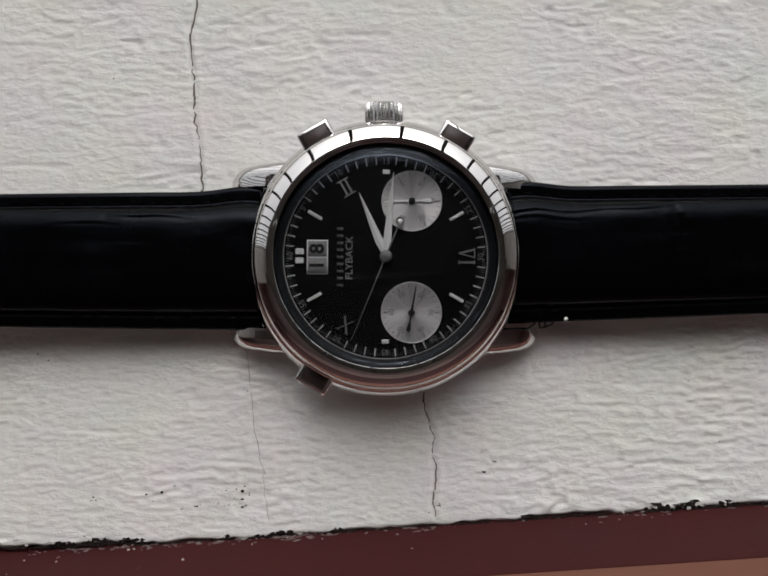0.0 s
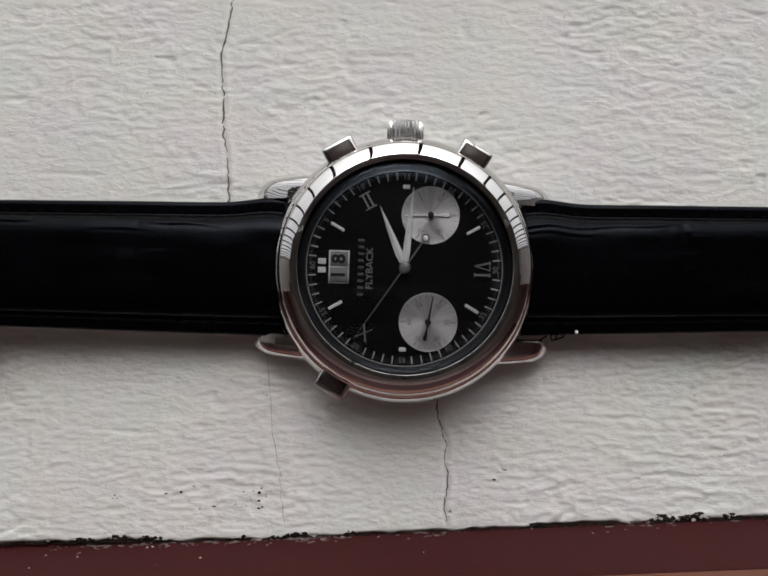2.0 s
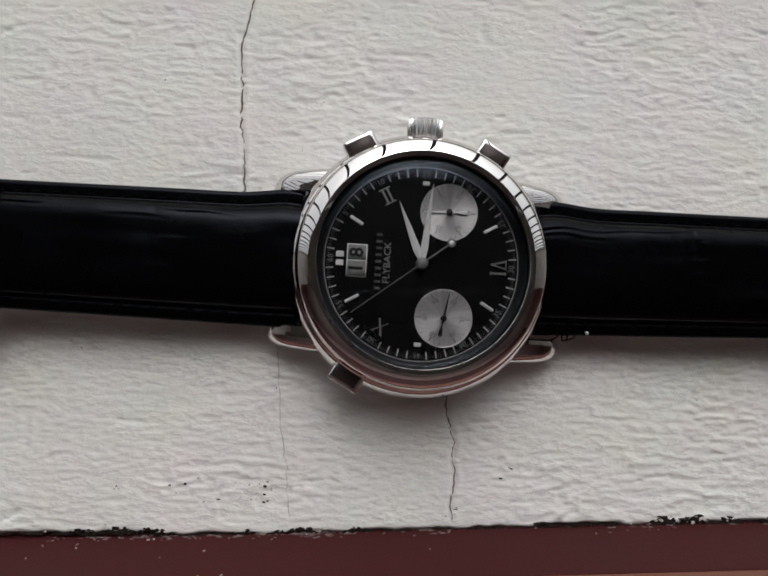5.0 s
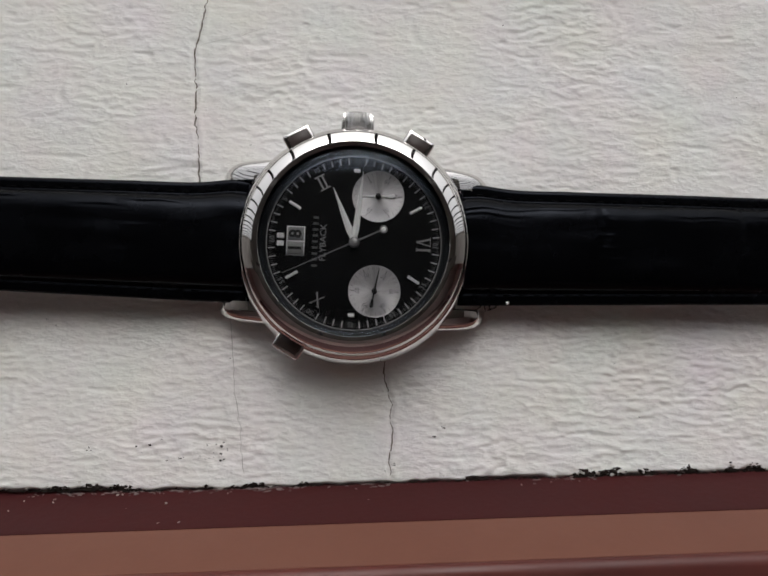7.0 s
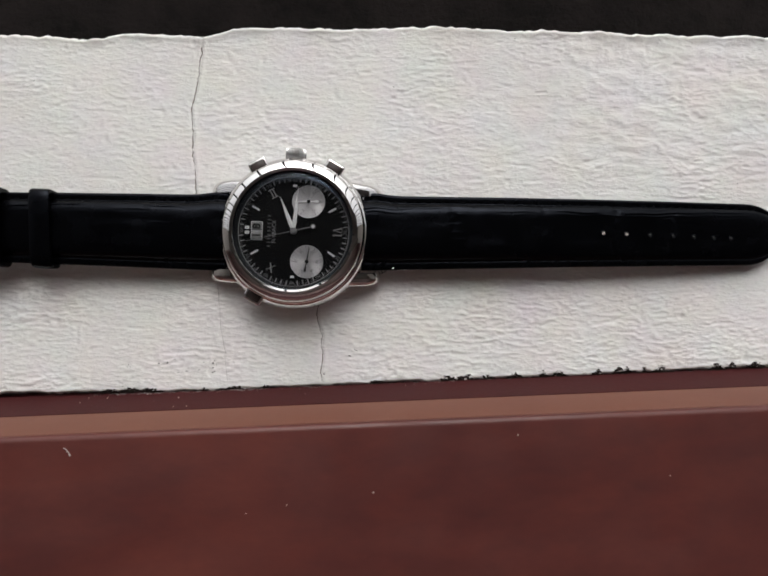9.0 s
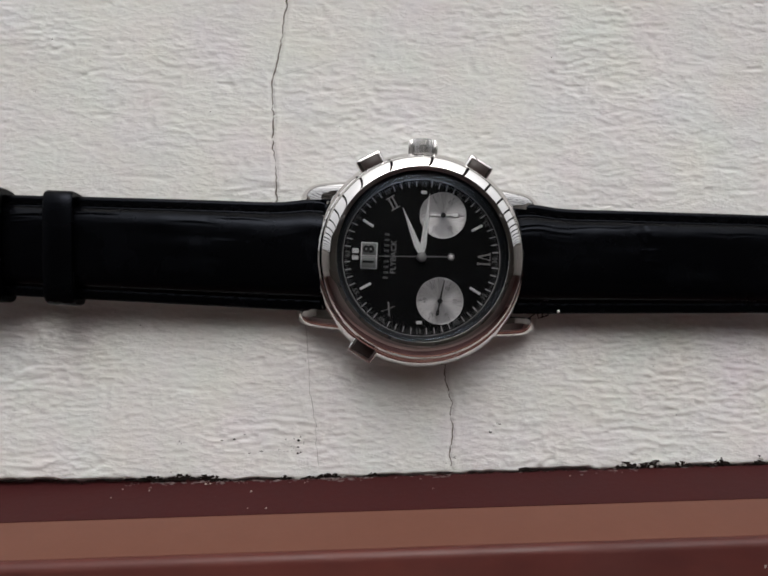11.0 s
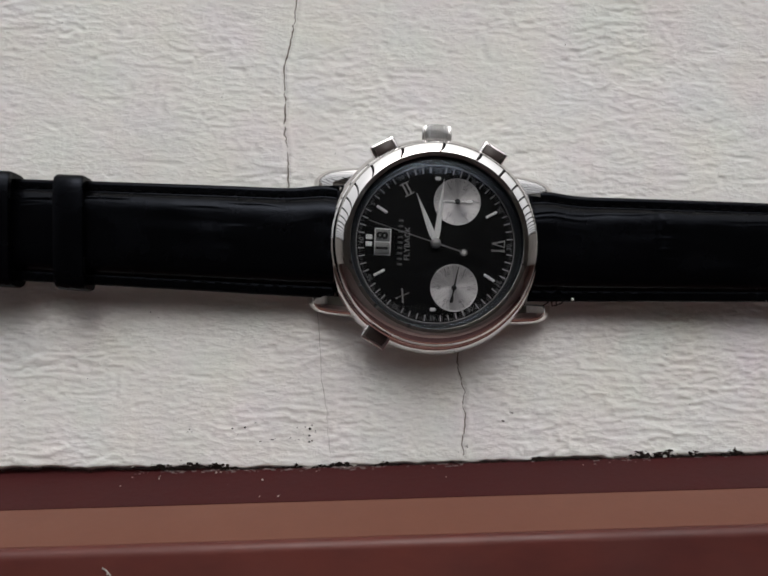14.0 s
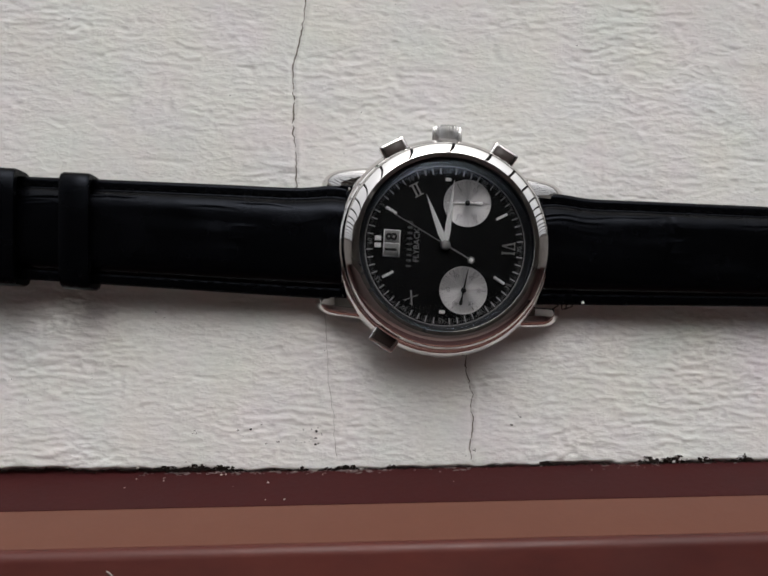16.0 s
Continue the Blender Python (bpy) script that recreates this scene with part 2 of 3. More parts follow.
def lattice(x, y, sx, sy, seed):
    """Smooth value noise in -1..1 with cells of sx by sy millimetres."""
    if seed not in GRIDS:
        GRIDS[seed] = np.random.RandomState(seed).uniform(-1, 1, (512, 512))
    g = GRIDS[seed]
    fx, fy = x / sx + 1000.3, y / sy + 1000.7
    ix, iy = np.floor(fx).astype(int), np.floor(fy).astype(int)
    tx, ty = fx - ix, fy - iy
    tx, ty = tx * tx * (3 - 2 * tx), ty * ty * (3 - 2 * ty)
    a, b = g[ix % 512, iy % 512], g[(ix + 1) % 512, iy % 512]
    c, d = g[ix % 512, (iy + 1) % 512], g[(ix + 1) % 512, (iy + 1) % 512]
    return (a * (1 - tx) + b * tx) * (1 - ty) + (c * (1 - tx) + d * tx) * ty


def rear_edge(x):
    """The broken outer rim of the ledge."""
    base = np.interp(x, [-600, -60, -56, -32, -18, 33, 150, 600], [55.8, 57.2, 58.9, 59.3, 61.9, 64.3, 65.2, 65.2])
    return base + 0.5 * lattice(x, x * 0, 9.0, 1, 41) + 0.4 * lattice(x, x * 0, 3.0, 1, 42) + 0.3 * lattice(x, x * 0, 1.3, 1, 45)


def front_edge(x):
    """The ragged inner rim along the window frame."""
    bow = np.interp(x, [-110, -85, -60, -30, 0, 45, 90, 150], [1.2, 1.2, 0.7, 0.0, -0.1, -0.1, 0.0, 0.2])
    return -44.0 + 0.066 * x + bow + 0.3 * lattice(x, x * 0, 6.0, 1, 43) + 0.25 * lattice(x, x * 0, 1.7, 1, 44)


CRACKS = [
    [(-29.9, 58.5), (-30.2, 50.0), (-31.0, 43.8), (-31.6, 40.4), (-32.5, 36.5), (-32.1, 32.7), (-31.4, 28.5), (-31.7, 25.1), (-30.9, 21.0), (-30.5, 17.6),
     (-29.9, 8.0)],
    [(-31.3, 38.0), (-25.7, 39.7), (-19.1, 42.0)],
    [(6.7, -19.0), (6.7, -23.5), (7.0, -25.7), (8.4, -28.9), (8.0, -32.0), (8.6, -35.1), (8.0, -39.8), (8.7, -42.4)],
    [(-22.4, -14.0), (-21.9, -21.0), (-21.3, -26.5), (-20.3, -32.0), (-19.2, -37.4), (-18.7, -43.0)],
]


def to_line(x, y, line):
    """Signed distance of points to a polyline."""
    best = np.full(x.shape, 1e9)
    for (ax, ay), (bx, by) in zip(line, line[1:]):
        lx, ly = bx - ax, by - ay
        n = math.hypot(lx, ly)
        s = np.clip(((x - ax) * lx + (y - ay) * ly) / n**2, 0, 1)
        dx, dy = x - ax - s * lx, y - ay - s * ly
        d = np.hypot(dx, dy) * np.sign(lx * dy - ly * dx)
        best = np.where(np.abs(d) < np.abs(best), d, best)
    return best


def relief(x, y):
    rough = np.clip((x - 45) / 40, 0, 1) * np.clip((y - 12) / 15, 0, 1)
    wx = x + 1.5 * lattice(x, y, 7, 7, 5)
    wy = y + 0.45 * lattice(x, y, 8, 6, 6)
    patch = np.clip(0.55 + 0.75 * lattice(x, y, 15, 10, 8) + 0.35 * lattice(x, y, 5, 4, 14), 0.12, 1.3)
    h = 0.2 * lattice(x, y, 45, 30, 1) + 0.025 * lattice(wx, wy, 10, 2.6, 2)
    near = 0.5 + 0.5 * np.clip((-14 - y) / 6, 0, 1)

    def dash(sx, sy, seed, cut):
        n = lattice(wx, wy, sx, sy, seed)
        return np.sign(n) * np.maximum(np.abs(n) - cut, 0)

    h = h + 0.26 * near * (0.45 + 0.5 * patch) * dash(1.7, 0.62, 15, 0.28)
    h = h + 0.70 * patch * (0.05 * lattice(wx, wy, 3.6, 1.0, 3) + 0.19 * dash(2.3, 0.8, 4, 0.25) + 0.22 * dash(1.3, 0.7, 12, 0.3))
    pit = lattice(wx, wy, 2.8, 1.6, 9)
    h = h - 0.22 * np.clip(pit - 0.62, 0, 1) * 2.6
    h = h + rough * (0.22 * np.abs(lattice(wx, wy, 6.5, 3.6, 10)) + 0.12 * lattice(wx, wy, 2.4, 1.6, 11))
    knob = lattice(wx, wy, 1.9, 1.0, 13)
    h = h + 0.30 * np.clip(knob - 0.6, 0, 1) * (0.4 + patch)
    for line, deep in zip(CRACKS, (1.0, 0.15, 1.0, 0.2)):
        d = to_line(x, y, line)
        h = h + deep * (0.10 * np.exp(-((d - 0.7) / 0.6) ** 2) - 0.22 * np.exp(-(d / 0.35) ** 2))
    return h


def ledge():
    xs = np.concatenate([np.linspace(-1500, -118, 40), np.arange(-112, 165.01, 0.42), np.linspace(171, 1500, 40)])
    v = np.linspace(0, 1, 400)
    X, V = np.meshgrid(xs, v, indexing="ij")
    fr, rr = front_edge(X), rear_edge(X)
    Y = fr + (rr - fr) * V
    Z = relief(X, Y)
    Z = Z - 1.3 * np.clip(1 - (Y - fr) / 0.8, 0, 1) ** 2 + 0.9 * (0.65 + 0.5 * lattice(X, Y, 6, 5, 46)) * np.exp(-((rr - Y) / 2.2) ** 2) - 2.6 * np.clip(1 - (rr - Y) / 1.6, 0, 1) ** 2
    # skirts down both rims
    cols = [np.stack([X[:, :1], fr[:, :1] - 0.1, Z[:, :1] * 0 - 14], -1), np.stack([X, Y, Z], -1),
            np.stack([X[:, :1], rr[:, :1] + 1.0, Z[:, :1] * 0 - 7.0], -1), np.stack([X[:, :1], rr[:, :1] - 2.0, Z[:, :1] * 0 - 40], -1)]
    P = np.concatenate(cols, 1)
    n, k = P.shape[:2]
    idx = np.arange(n * k).reshape(n, k)
    quads = np.stack([idx[:-1, :-1], idx[1:, :-1], idx[1:, 1:], idx[:-1, 1:]], -1).reshape(-1, 4)
    me = bpy.data.meshes.new("window_ledge")
    me.from_pydata((P.reshape(-1, 3) * MM).tolist(), [], quads.tolist())
    me.materials.append(PLASTER)
    me.polygons.foreach_set("use_smooth", [True] * len(me.polygons))
    ob = new("window_ledge", me)
    return tagged(ob, "cracked white limewashed plaster window ledge with brush marks", "window ledge", kind="structure")


LEDGE = ledge()


def crack(line, width, label):
    """A jagged dirt-filled crack lying in the plaster."""
    r = random.Random(int(abs(line[0][0]) * 10))
    pts = []
    for (ax, ay), (bx, by) in zip(line, line[1:]):
        n = max(2, int(math.hypot(bx - ax, by - ay) / 0.45))
        for i in range(n):
            pts.append((ax + (bx - ax) * i / n, ay + (by - ay) * i / n))
    bm = bmesh.new()
    before = None
    side = 0.0
    for i, (x, y) in enumerate(pts):
        side = 0.6 * side + r.uniform(-0.2, 0.2)
        w = width * r.uniform(0.65, 1.25) * (0.78 + 0.22 * math.sin(i * 0.21))
        x += side
        a, b = (x - w / 2, y), (x + w / 2, y)
        h = [float(relief(np.array([px]), np.array([py]))[0]) for px, py in (a, b)]
        z = max(h) + 0.03
        now = (bm.verts.new((*a, z)), bm.verts.new((*b, z)))
        if before:
            bm.faces.new((before[0], before[1], now[1], now[0]))
        before = now
    return part("crack", bm, CRACK, LEDGE, label)


crack(CRACKS[0], 0.34, "dark winding crack")
crack(CRACKS[1], 0.10, "hairline crack")
crack(CRACKS[2], 0.28, "dark short crack")
crack(CRACKS[3], 0.085, "faint hairline crack")


# ---- the window frame, the building and the yard ----
def extrude_u(profile, u0, u1, steps=1):
    bm = bmesh.new()
    rings = []
    for i in range(steps + 1):
        u = u0 + (u1 - u0) * i / steps
        rings.append([bm.verts.new((u, v, z)) for v, z in profile])
    n = len(profile)
    for a, b in zip(rings, rings[1:]):
        for i in range(n):
            j = (i + 1) % n
            bm.faces.new((a[i], b[i], b[j], a[j]))
    bm.faces.new(rings[0][::-1])
    bm.faces.new(rings[-1])
    return bm


FRAME = tagged(new("window_frame"), "dark red gloss painted wooden window frame with a lighter stepped moulding", "window frame", kind="structure")
FRAME.matrix_world = WIN
lip = [(-7.75 - 1.75 * (1 - math.cos(a)), 20.75 + 1.3 * math.sin(a)) for a in [math.pi / 2 * i / 10 for i in range(11)]]
strip = part("frame_strip", extrude_u([(2.2, -30), (2.2, -4.5), (0.55, -1.7), (0.0, -0.5), (-3.55, 10.3), (-3.8, 10.9), (-9, 10.9), (-9, -30)], -1500, 1500, 12), MAROON, FRAME,
             "dark maroon painted strip")
sharp(strip.data, 28)
moulding = part("frame_moulding", extrude_u([(-3.85, 10.6), (-4.05, 11.4), (-7.0, 19.3), (-7.4, 20.0), (-7.6, 20.5), (-12, 20.5), (-12, 10.6)], -1500, 1500, 12), TAN, FRAME,
                "tan moulding with skylight put into its colour")
sharp(moulding.data, 28)
board = part("frame_board", extrude_u([(-7.65, 20.45)] + lip + [(-30, 22.1), (-62, 22.0), (-110, 22.0), (-110, -30), (-12.1, -30), (-12.1, 20.45)], -1500, 1500, 12), RED, FRAME,
             "dark red gloss painted board")
sharp(board.data, 28)

structure("wall_facade", box(-2600, 2600, -105, 40, -3300, -31), FACADE, "weathered grey rendered wall under the window", WIN)
structure("wall_left", box(-2600, -1500, -105, 350, -31, 1900), REVEAL, "deep limewashed window reveal", WIN)
structure("wall_right", box(1500, 2600, -105, 350, -31, 1900), REVEAL, "deep limewashed window reveal", WIN)
structure("wall_lintel", box(-1500, 1500, -105, 40, 1230, 1900), FACADE, "grey rendered lintel over the window", WIN)
# unseen slab, added and sized to keep the overhead sky off the crystal
structure("awning_slab", box(-1495, 1495, 45, 665, 1500, 1580, 6), FACADE, "unseen slab over the window, added to block the sky overhead", WIN)
# unseen room shell, added: near back wall and low ceiling shape fill and reflections
structure("floor", box(-2600, 2600, -1150, -105, -960, -900), FLOORM, "dark red cement room floor", WIN)
structure("wall_back", box(-2600, 2600, -1250, -1150, 850, 1900), BOUNCEPAINT, "unseen pale pink room wall, set near to bounce warm fill", WIN)
structure("wall_dado", box(-2600, 2600, -1250, -1146, -960, 850), UNSEENBAND, "unseen dark wall band, added for the bezel's reflection", WIN)
structure("wall_west", box(-2700, -2600, -1250, 40, -960, 1900), BOUNCEPAINT, "unseen room side wall in the same warm bounce tone", WIN)
structure("wall_east", box(2600, 2700, -1250, 40, -960, 1900), BOUNCEPAINT, "unseen room side wall in the same warm bounce tone", WIN)
structure("ceiling", box(-2600, 2600, -1150, -105, 1330, 1450), CEIL, "unseen plain ceiling, set low to show in the bezel", WIN)


def yard():
    bm = bmesh.new()
    r = 400000
    steps = [-r, -60000, -12000, -3000, 0, 3000, 12000, 60000, r]
    grid = [[bm.verts.new((x, y, -3300)) for y in steps] for x in steps]
    for a, b in zip(grid, grid[1:]):
        for i in range(len(steps) - 1):
            bm.faces.new((a[i], b[i], b[i + 1], a[i + 1]))
    return structure("ground", bm, SOIL, "near-black soil of the yard below the window")


yard()
# unseen pale slab, added as a reflector to brighten the ceiling from below
structure("pavement", box(-40000, 40000, 5200, 60000, -3299, -3240), BOUNCESLAB, "unseen pale slab across the yard, added to bounce light upwards")


def grille():
    thing = tagged(new("window_grille"), "black painted iron window grille of upright bars", "window grille", kind="structure")
    thing.matrix_world = WIN
    me = mesh_of("bar", box(-3.6, 3.6, -3.6, 3.6, -60, 1495, 0.8, 1), IRON)
    for k in range(-14, 14):
        part("bar", me, IRON, thing, at=(56 + k * 105, 313, 0))
    rail = mesh_of("rail", box(-1498, 1498, -4, 4, -9, 9), IRON)
    part("rail", rail, IRON, thing, at=(0, 322, -50))
    part("rail", rail, IRON, thing, at=(0, 322, 1480))
    return thing


grille()


# ---- the wrist watch ----
WATCH = tagged(new("wrist_watch"), "polished steel chronograph wrist watch on a black leather strap, lying flat", "wrist watch")
DIAL_Z = 9.3


def around(hour, r, z=0.0):
    """A place on the dial: hour 12 lies towards -x, 3 towards +y."""
    a = hour * math.pi / 6
    return (-r * math.cos(a), r * math.sin(a), z)


def outward(hour):
    """Turn that points a part's +y away from the dial's middle at that hour."""
    a = hour * math.pi / 6
    return math.atan2(math.sin(a), -math.cos(a)) - math.pi / 2


def watch_case():
    case = part("case", lathe([(0, 0.9), (15.5, 0.9), (17.0, 1.3), (18.4, 2.6), (19.4, 3.4), (20.1, 4.2), (20.1, 7.6), (19.7, 8.3), (17.0, 8.4), (0, 8.4)], closed=False),
                STEEL, WATCH, "polished steel case middle")
    sharp(case.data, 50)
    prof = [(16.45, 9.0), (16.45, 12.66), (16.49, 12.7), (16.72, 12.745), (16.95, 12.785), (17.08, 12.815)]
    r, z = 17.2, 12.83
    while r < 20.0 and len(prof) < 80:
        slope = 16 + 22 * (r - 17.2) / 1.95 if r < 19.15 else 38 + 52 * min(1.0, (r - 19.15) / 0.85) ** 0.75
        prof.append((r, z))
        r, z = r + 0.11 * math.cos(math.radians(slope)), z - 0.11 * math.sin(math.radians(slope))
        if z < 9.6:
            break
    prof += [(20.03, 9.5), (19.7, 8.6), (18.5, 8.4)]
    bezel = part("bezel", lathe(prof, 224), STEEL, WATCH, "rounded mirror-polished bezel")
    sharp(bezel.data, 32)
    flank = part("flank", lathe([(19.4, 8.9), (20.15, 8.75), (20.6, 8.3), (21.05, 7.5), (21.4, 6.6), (21.6, 5.7), (21.66, 5.0), (21.55, 4.3), (21.2, 3.6), (20.5, 3.2), (19.4, 3.1)], 200), STEEL, WATCH,
                 "rounded polished case flank")
    sharp(flank.data, 60)
    dome = [(r, 12.95 - r * r / 320) for r in (0, 3, 6, 9, 11, 13, 14.5, 15.4)] + [(15.8, 12.13), (16.15, 11.95), (16.38, 11.65), (16.4, 10.8)]
    under = [(r, 11.75 - r * r / 320) for r in (16.0, 14, 11, 8, 5, 0)]
    crystal = part("crystal", lathe(dome + under, 160, closed=False), CRYSTAL, WATCH, "domed clear crystal")
    crystal.visible_shadow = False


def lug(sx, sy):
    """A curved horn that holds the strap."""
    secs = []
    for i in range(19):
        s = i / 18
        x = 10.5 + 14.1 * s
        top = 8.3 - 0.6 * s - 3.4 * s**1.8
        low = 4.0 - 2.6 * s**1.3
        inner, outer = 10.75, 15.0 - 0.35 * s - 0.7 * s**3
        f = math.sqrt(max(0.03, 1 - (max(0.0, s - 0.72) / 0.28) ** 2.4))
        mid = (top + low) / 2 - 0.4
        top, low = mid + (top - mid) * f, mid + (low - mid) * f
        outer = inner + 0.5 + (outer - inner - 0.5) * (0.25 + 0.75 * f)
        rad = min(2.0, (outer - inner) * 0.55)
        drop = min(rad * 0.8, (top - low) * 0.6)
        arc = [(outer - rad + rad * math.sin(a), top - drop * (1 - math.cos(a))) for a in [math.pi / 2 * k / 7 for k in range(8)]]
        ring = [(inner, low + 0.1 * f), (inner, top - 0.3 * f), (inner + 0.25, top - 0.02)] + arc + [(outer, low + 0.3 * f), (outer - 0.3, low)]
        secs.append([(sx * x, sy * y, z) for y, z in ring])
    ob = part("lug", loft(secs), STEEL, WATCH)
    sharp(ob.data, 35)


def crown():
    bm = bmesh.new()
    n = 96
    prof = [(19.3, 1.6), (20.4, 1.7), (20.55, 2.7), (20.75, 2.95), (23.35, 2.95), (23.55, 2.75), (23.6, 1.9), (23.6, 0.0)]
    rings = []
    for k, (y, r) in enumerate(prof):
        ring = []
        for i in range(n):
            rr = r
            if 2 <= k <= 5:
                rr = r * (1.0 if (i % 4) < 2 else 0.89)
            a = 2 * math.pi * i / n
            ring.append(bm.verts.new((rr * math.cos(a), y, rr * math.sin(a))))
        rings.append(ring)
    for a, b in zip(rings, rings[1:]):
        for i in range(n):
            j = (i + 1) % n
            bm.faces.new((a[i], b[i], b[j], a[j]))
    ob = part("crown", bm, BRUSHED, WATCH, "fluted steel winding crown", at=(-0.35, 0, 6.6))
    sharp(ob.data, 30)


def pusher(hour):
    bm = box(-2.7, 2.7, 19.0, 22.95, 4.4, 8.6, 0.6, 4)
    ob = part("pusher", bm, STEEL, WATCH, turn=outward(hour))
    sharp(ob.data, 35)
    part("stem", box(-1.5, 1.5, 17.6, 19.6, 5.2, 7.8, 0.4, 1), STEEL, ob)
    part("facet", box(-1.95, 1.95, 19.5, 22.25, 8.5, 8.64, 0.05, 1), FACETM, ob)


watch_case()
for sx in (-1, 1):
    for sy in (-1, 1):
        lug(sx, sy)
crown()
pusher(2.0)
pusher(4.0)
pusher(10.0)

# dial and printing
DIAL = part("dial", lathe([(0, DIAL_Z), (16.0, DIAL_Z), (16.3, DIAL_Z - 0.2), (16.3, 8.45), (0, 8.45)], 128, closed=False), DIALBLACK, WATCH, "glossy black dial")
sharp(DIAL.data, 30)
part("inner_ring", lathe([(16.45, 11.0), (16.2, 11.0), (15.55, 9.5), (15.5, 9.31), (16.45, 9.31)], 160), REHAUT, WATCH, "sloping black inner ring")
P0 = DIAL_Z + 0.03
part("printed_circle", lathe([(15.28, P0), (15.42, P0), (15.42, P0 + 0.03), (15.28, P0 + 0.03)], 160), PRINT, DIAL)
minute_long = mesh_of("minute_mark", box(-0.115, 0.115, -0.6, 0.6, 0, 0.03), PRINT)
minute_short = mesh_of("minute_mark", box(-0.03, 0.03, -0.2, 0.2, 0, 0.03), PRINTDIM)
for i in range(60):
    h = i / 5
    if i % 5:
        part("minute_mark", minute_long, PRINT, DIAL, at=around(h, 14.5, P0), turn=outward(h))
for i in range(0, 240):
    if i % 4:
        h = i / 20
        part("fraction_mark", minute_short, PRINTDIM, DIAL, at=around(h, 14.75, P0), turn=outward(h))
for k in range(12):
    n = 60 if k == 0 else 5 * k
    lettered("minute_number", str(n), 1.25, PRINTDIM, DIAL, around(k, 14.35, P0), outward(k) + (math.pi if k in (4, 5, 6, 7, 8) else 0))
baton = sharp(mesh_of("hour_baton", box(-0.26, 0.26, -1.2, 1.2, 0, 0.42, 0.12, 1), HAND), 30)
for h in (1, 5, 7, 11):
    part("hour_baton", baton, HAND, DIAL, "faceted silver hour baton", at=around(h, 12.3, DIAL_Z), turn=outward(h))
stub = sharp(mesh_of("hour_block", box(-0.55, 0.55, -0.32, 0.32, 0, 0.4, 0.1, 1), HAND), 30)
for h in (3, 9):
    part("hour_block", stub, HAND, DIAL, "small silver hour block", at=around(h, 12.75, DIAL_Z), turn=outward(h))
twin = sharp(mesh_of("hour_block", box(-0.45, 0.45, -0.62, 0.62, 0, 0.45, 0.1, 1), HAND), 30)
for dy in (-0.68, 0.68):
    part("hour_block", twin, HAND, DIAL, "bright silver twin block at twelve", at=(-12.9, dy, DIAL_Z), turn=math.pi / 2)


def numeral(strokes, hour, r):
    """An applied roman numeral from slanted strokes (x0, y0, x1, y1, width)."""
    bm = bmesh.new()
    for x0, y0, x1, y1, w in strokes:
        d = Vector((x1 - x0, y1 - y0)).normalized()
        s = Vector((-d.y, d.x)) * w / 2
        pts = [(x0 + s.x, y0 + s.y), (x0 - s.x, y0 - s.y), (x1 - s.x, y1 - s.y), (x1 + s.x, y1 + s.y)]
        lo = [bm.verts.new((px, py, 0)) for px, py in pts]
        hi = [bm.verts.new((px, py, 0.3)) for px, py in pts]
        bm.faces.new(hi)
        for i in range(4):
            bm.faces.new((lo[i], lo[(i + 1) % 4], hi[(i + 1) % 4], hi[i]))
    ob = part("hour_numeral", bm, NUMERAL, DIAL, "applied silver roman hour numeral", at=around(hour, r, DIAL_Z), turn=outward(hour), smooth=False)


serif2 = [(-0.95, 1.2, 0.95, 1.2, 0.16), (-0.95, -1.2, 0.95, -1.2, 0.16)]
numeral([(-0.4, -1.2, -0.4, 1.2, 0.28), (0.4, -1.2, 0.4, 1.2, 0.28)] + serif2, 2, 12.0)
numeral([(-1.15, 1.2, -0.55, -1.2, 0.3), (-0.55, -1.2, 0.05, 1.2, 0.15), (0.8, -1.2, 0.8, 1.2, 0.32), (-1.4, 1.2, 0.2, 1.2, 0.1), (0.5, 1.2, 1.1, 1.2, 0.12),
         (0.5, -1.2, 1.1, -1.2, 0.12)], 6, 12.2)
numeral([(-0.8, 1.1, 0.8, -1.1, 0.28), (0.8, 1.1, -0.8, -1.1, 0.13), (-1.05, 1.1, -0.4, 1.1, 0.1), (0.5, 1.1, 1.05, 1.1, 0.1)], 10, 11.9)

# big date
DATE = part("date_window", slab([(-11.85, -2.75), (-8.65, -2.75), (-8.65, 2.45), (-11.85, 2.45)], DIAL_Z, DIAL_Z + 0.12), HAND, DIAL, "silver framed double date window")
for y0, y1, digit in ((-2.55, -0.25, "1"), (-0.05, 2.25, "8")):
    disc = part("date_disc", box(-11.65, -8.85, y0, y1, DIAL_Z + 0.1, DIAL_Z + 0.15), DATEDISC, DATE)
    lettered("date_digit", digit, 3.0, INK, DATE, (-10.25, (y0 + y1) / 2, DIAL_Z + 0.18), math.pi / 2, "black date digit", 1.0, 0.09)

# dial lettering: a row of plain bars for the model's name, then one word
letter_bar = mesh_of("lettering_bar", box(-0.2, 0.2, -0.48, 0.48, 0, 0.02), PRINTFAINT)
for i in range(9):
    part("lettering_bar", letter_bar, PRINTFAINT, DIAL, at=(-6.85, -4.35 + i * 1.06, P0), turn=math.pi / 2)
lettered("dial_word", "FLYBACK", 1.5, PRINTDIM, DIAL, (-5.45, -0.25, P0), math.pi / 2, "printed word on the dial", 1.05, 0.015)


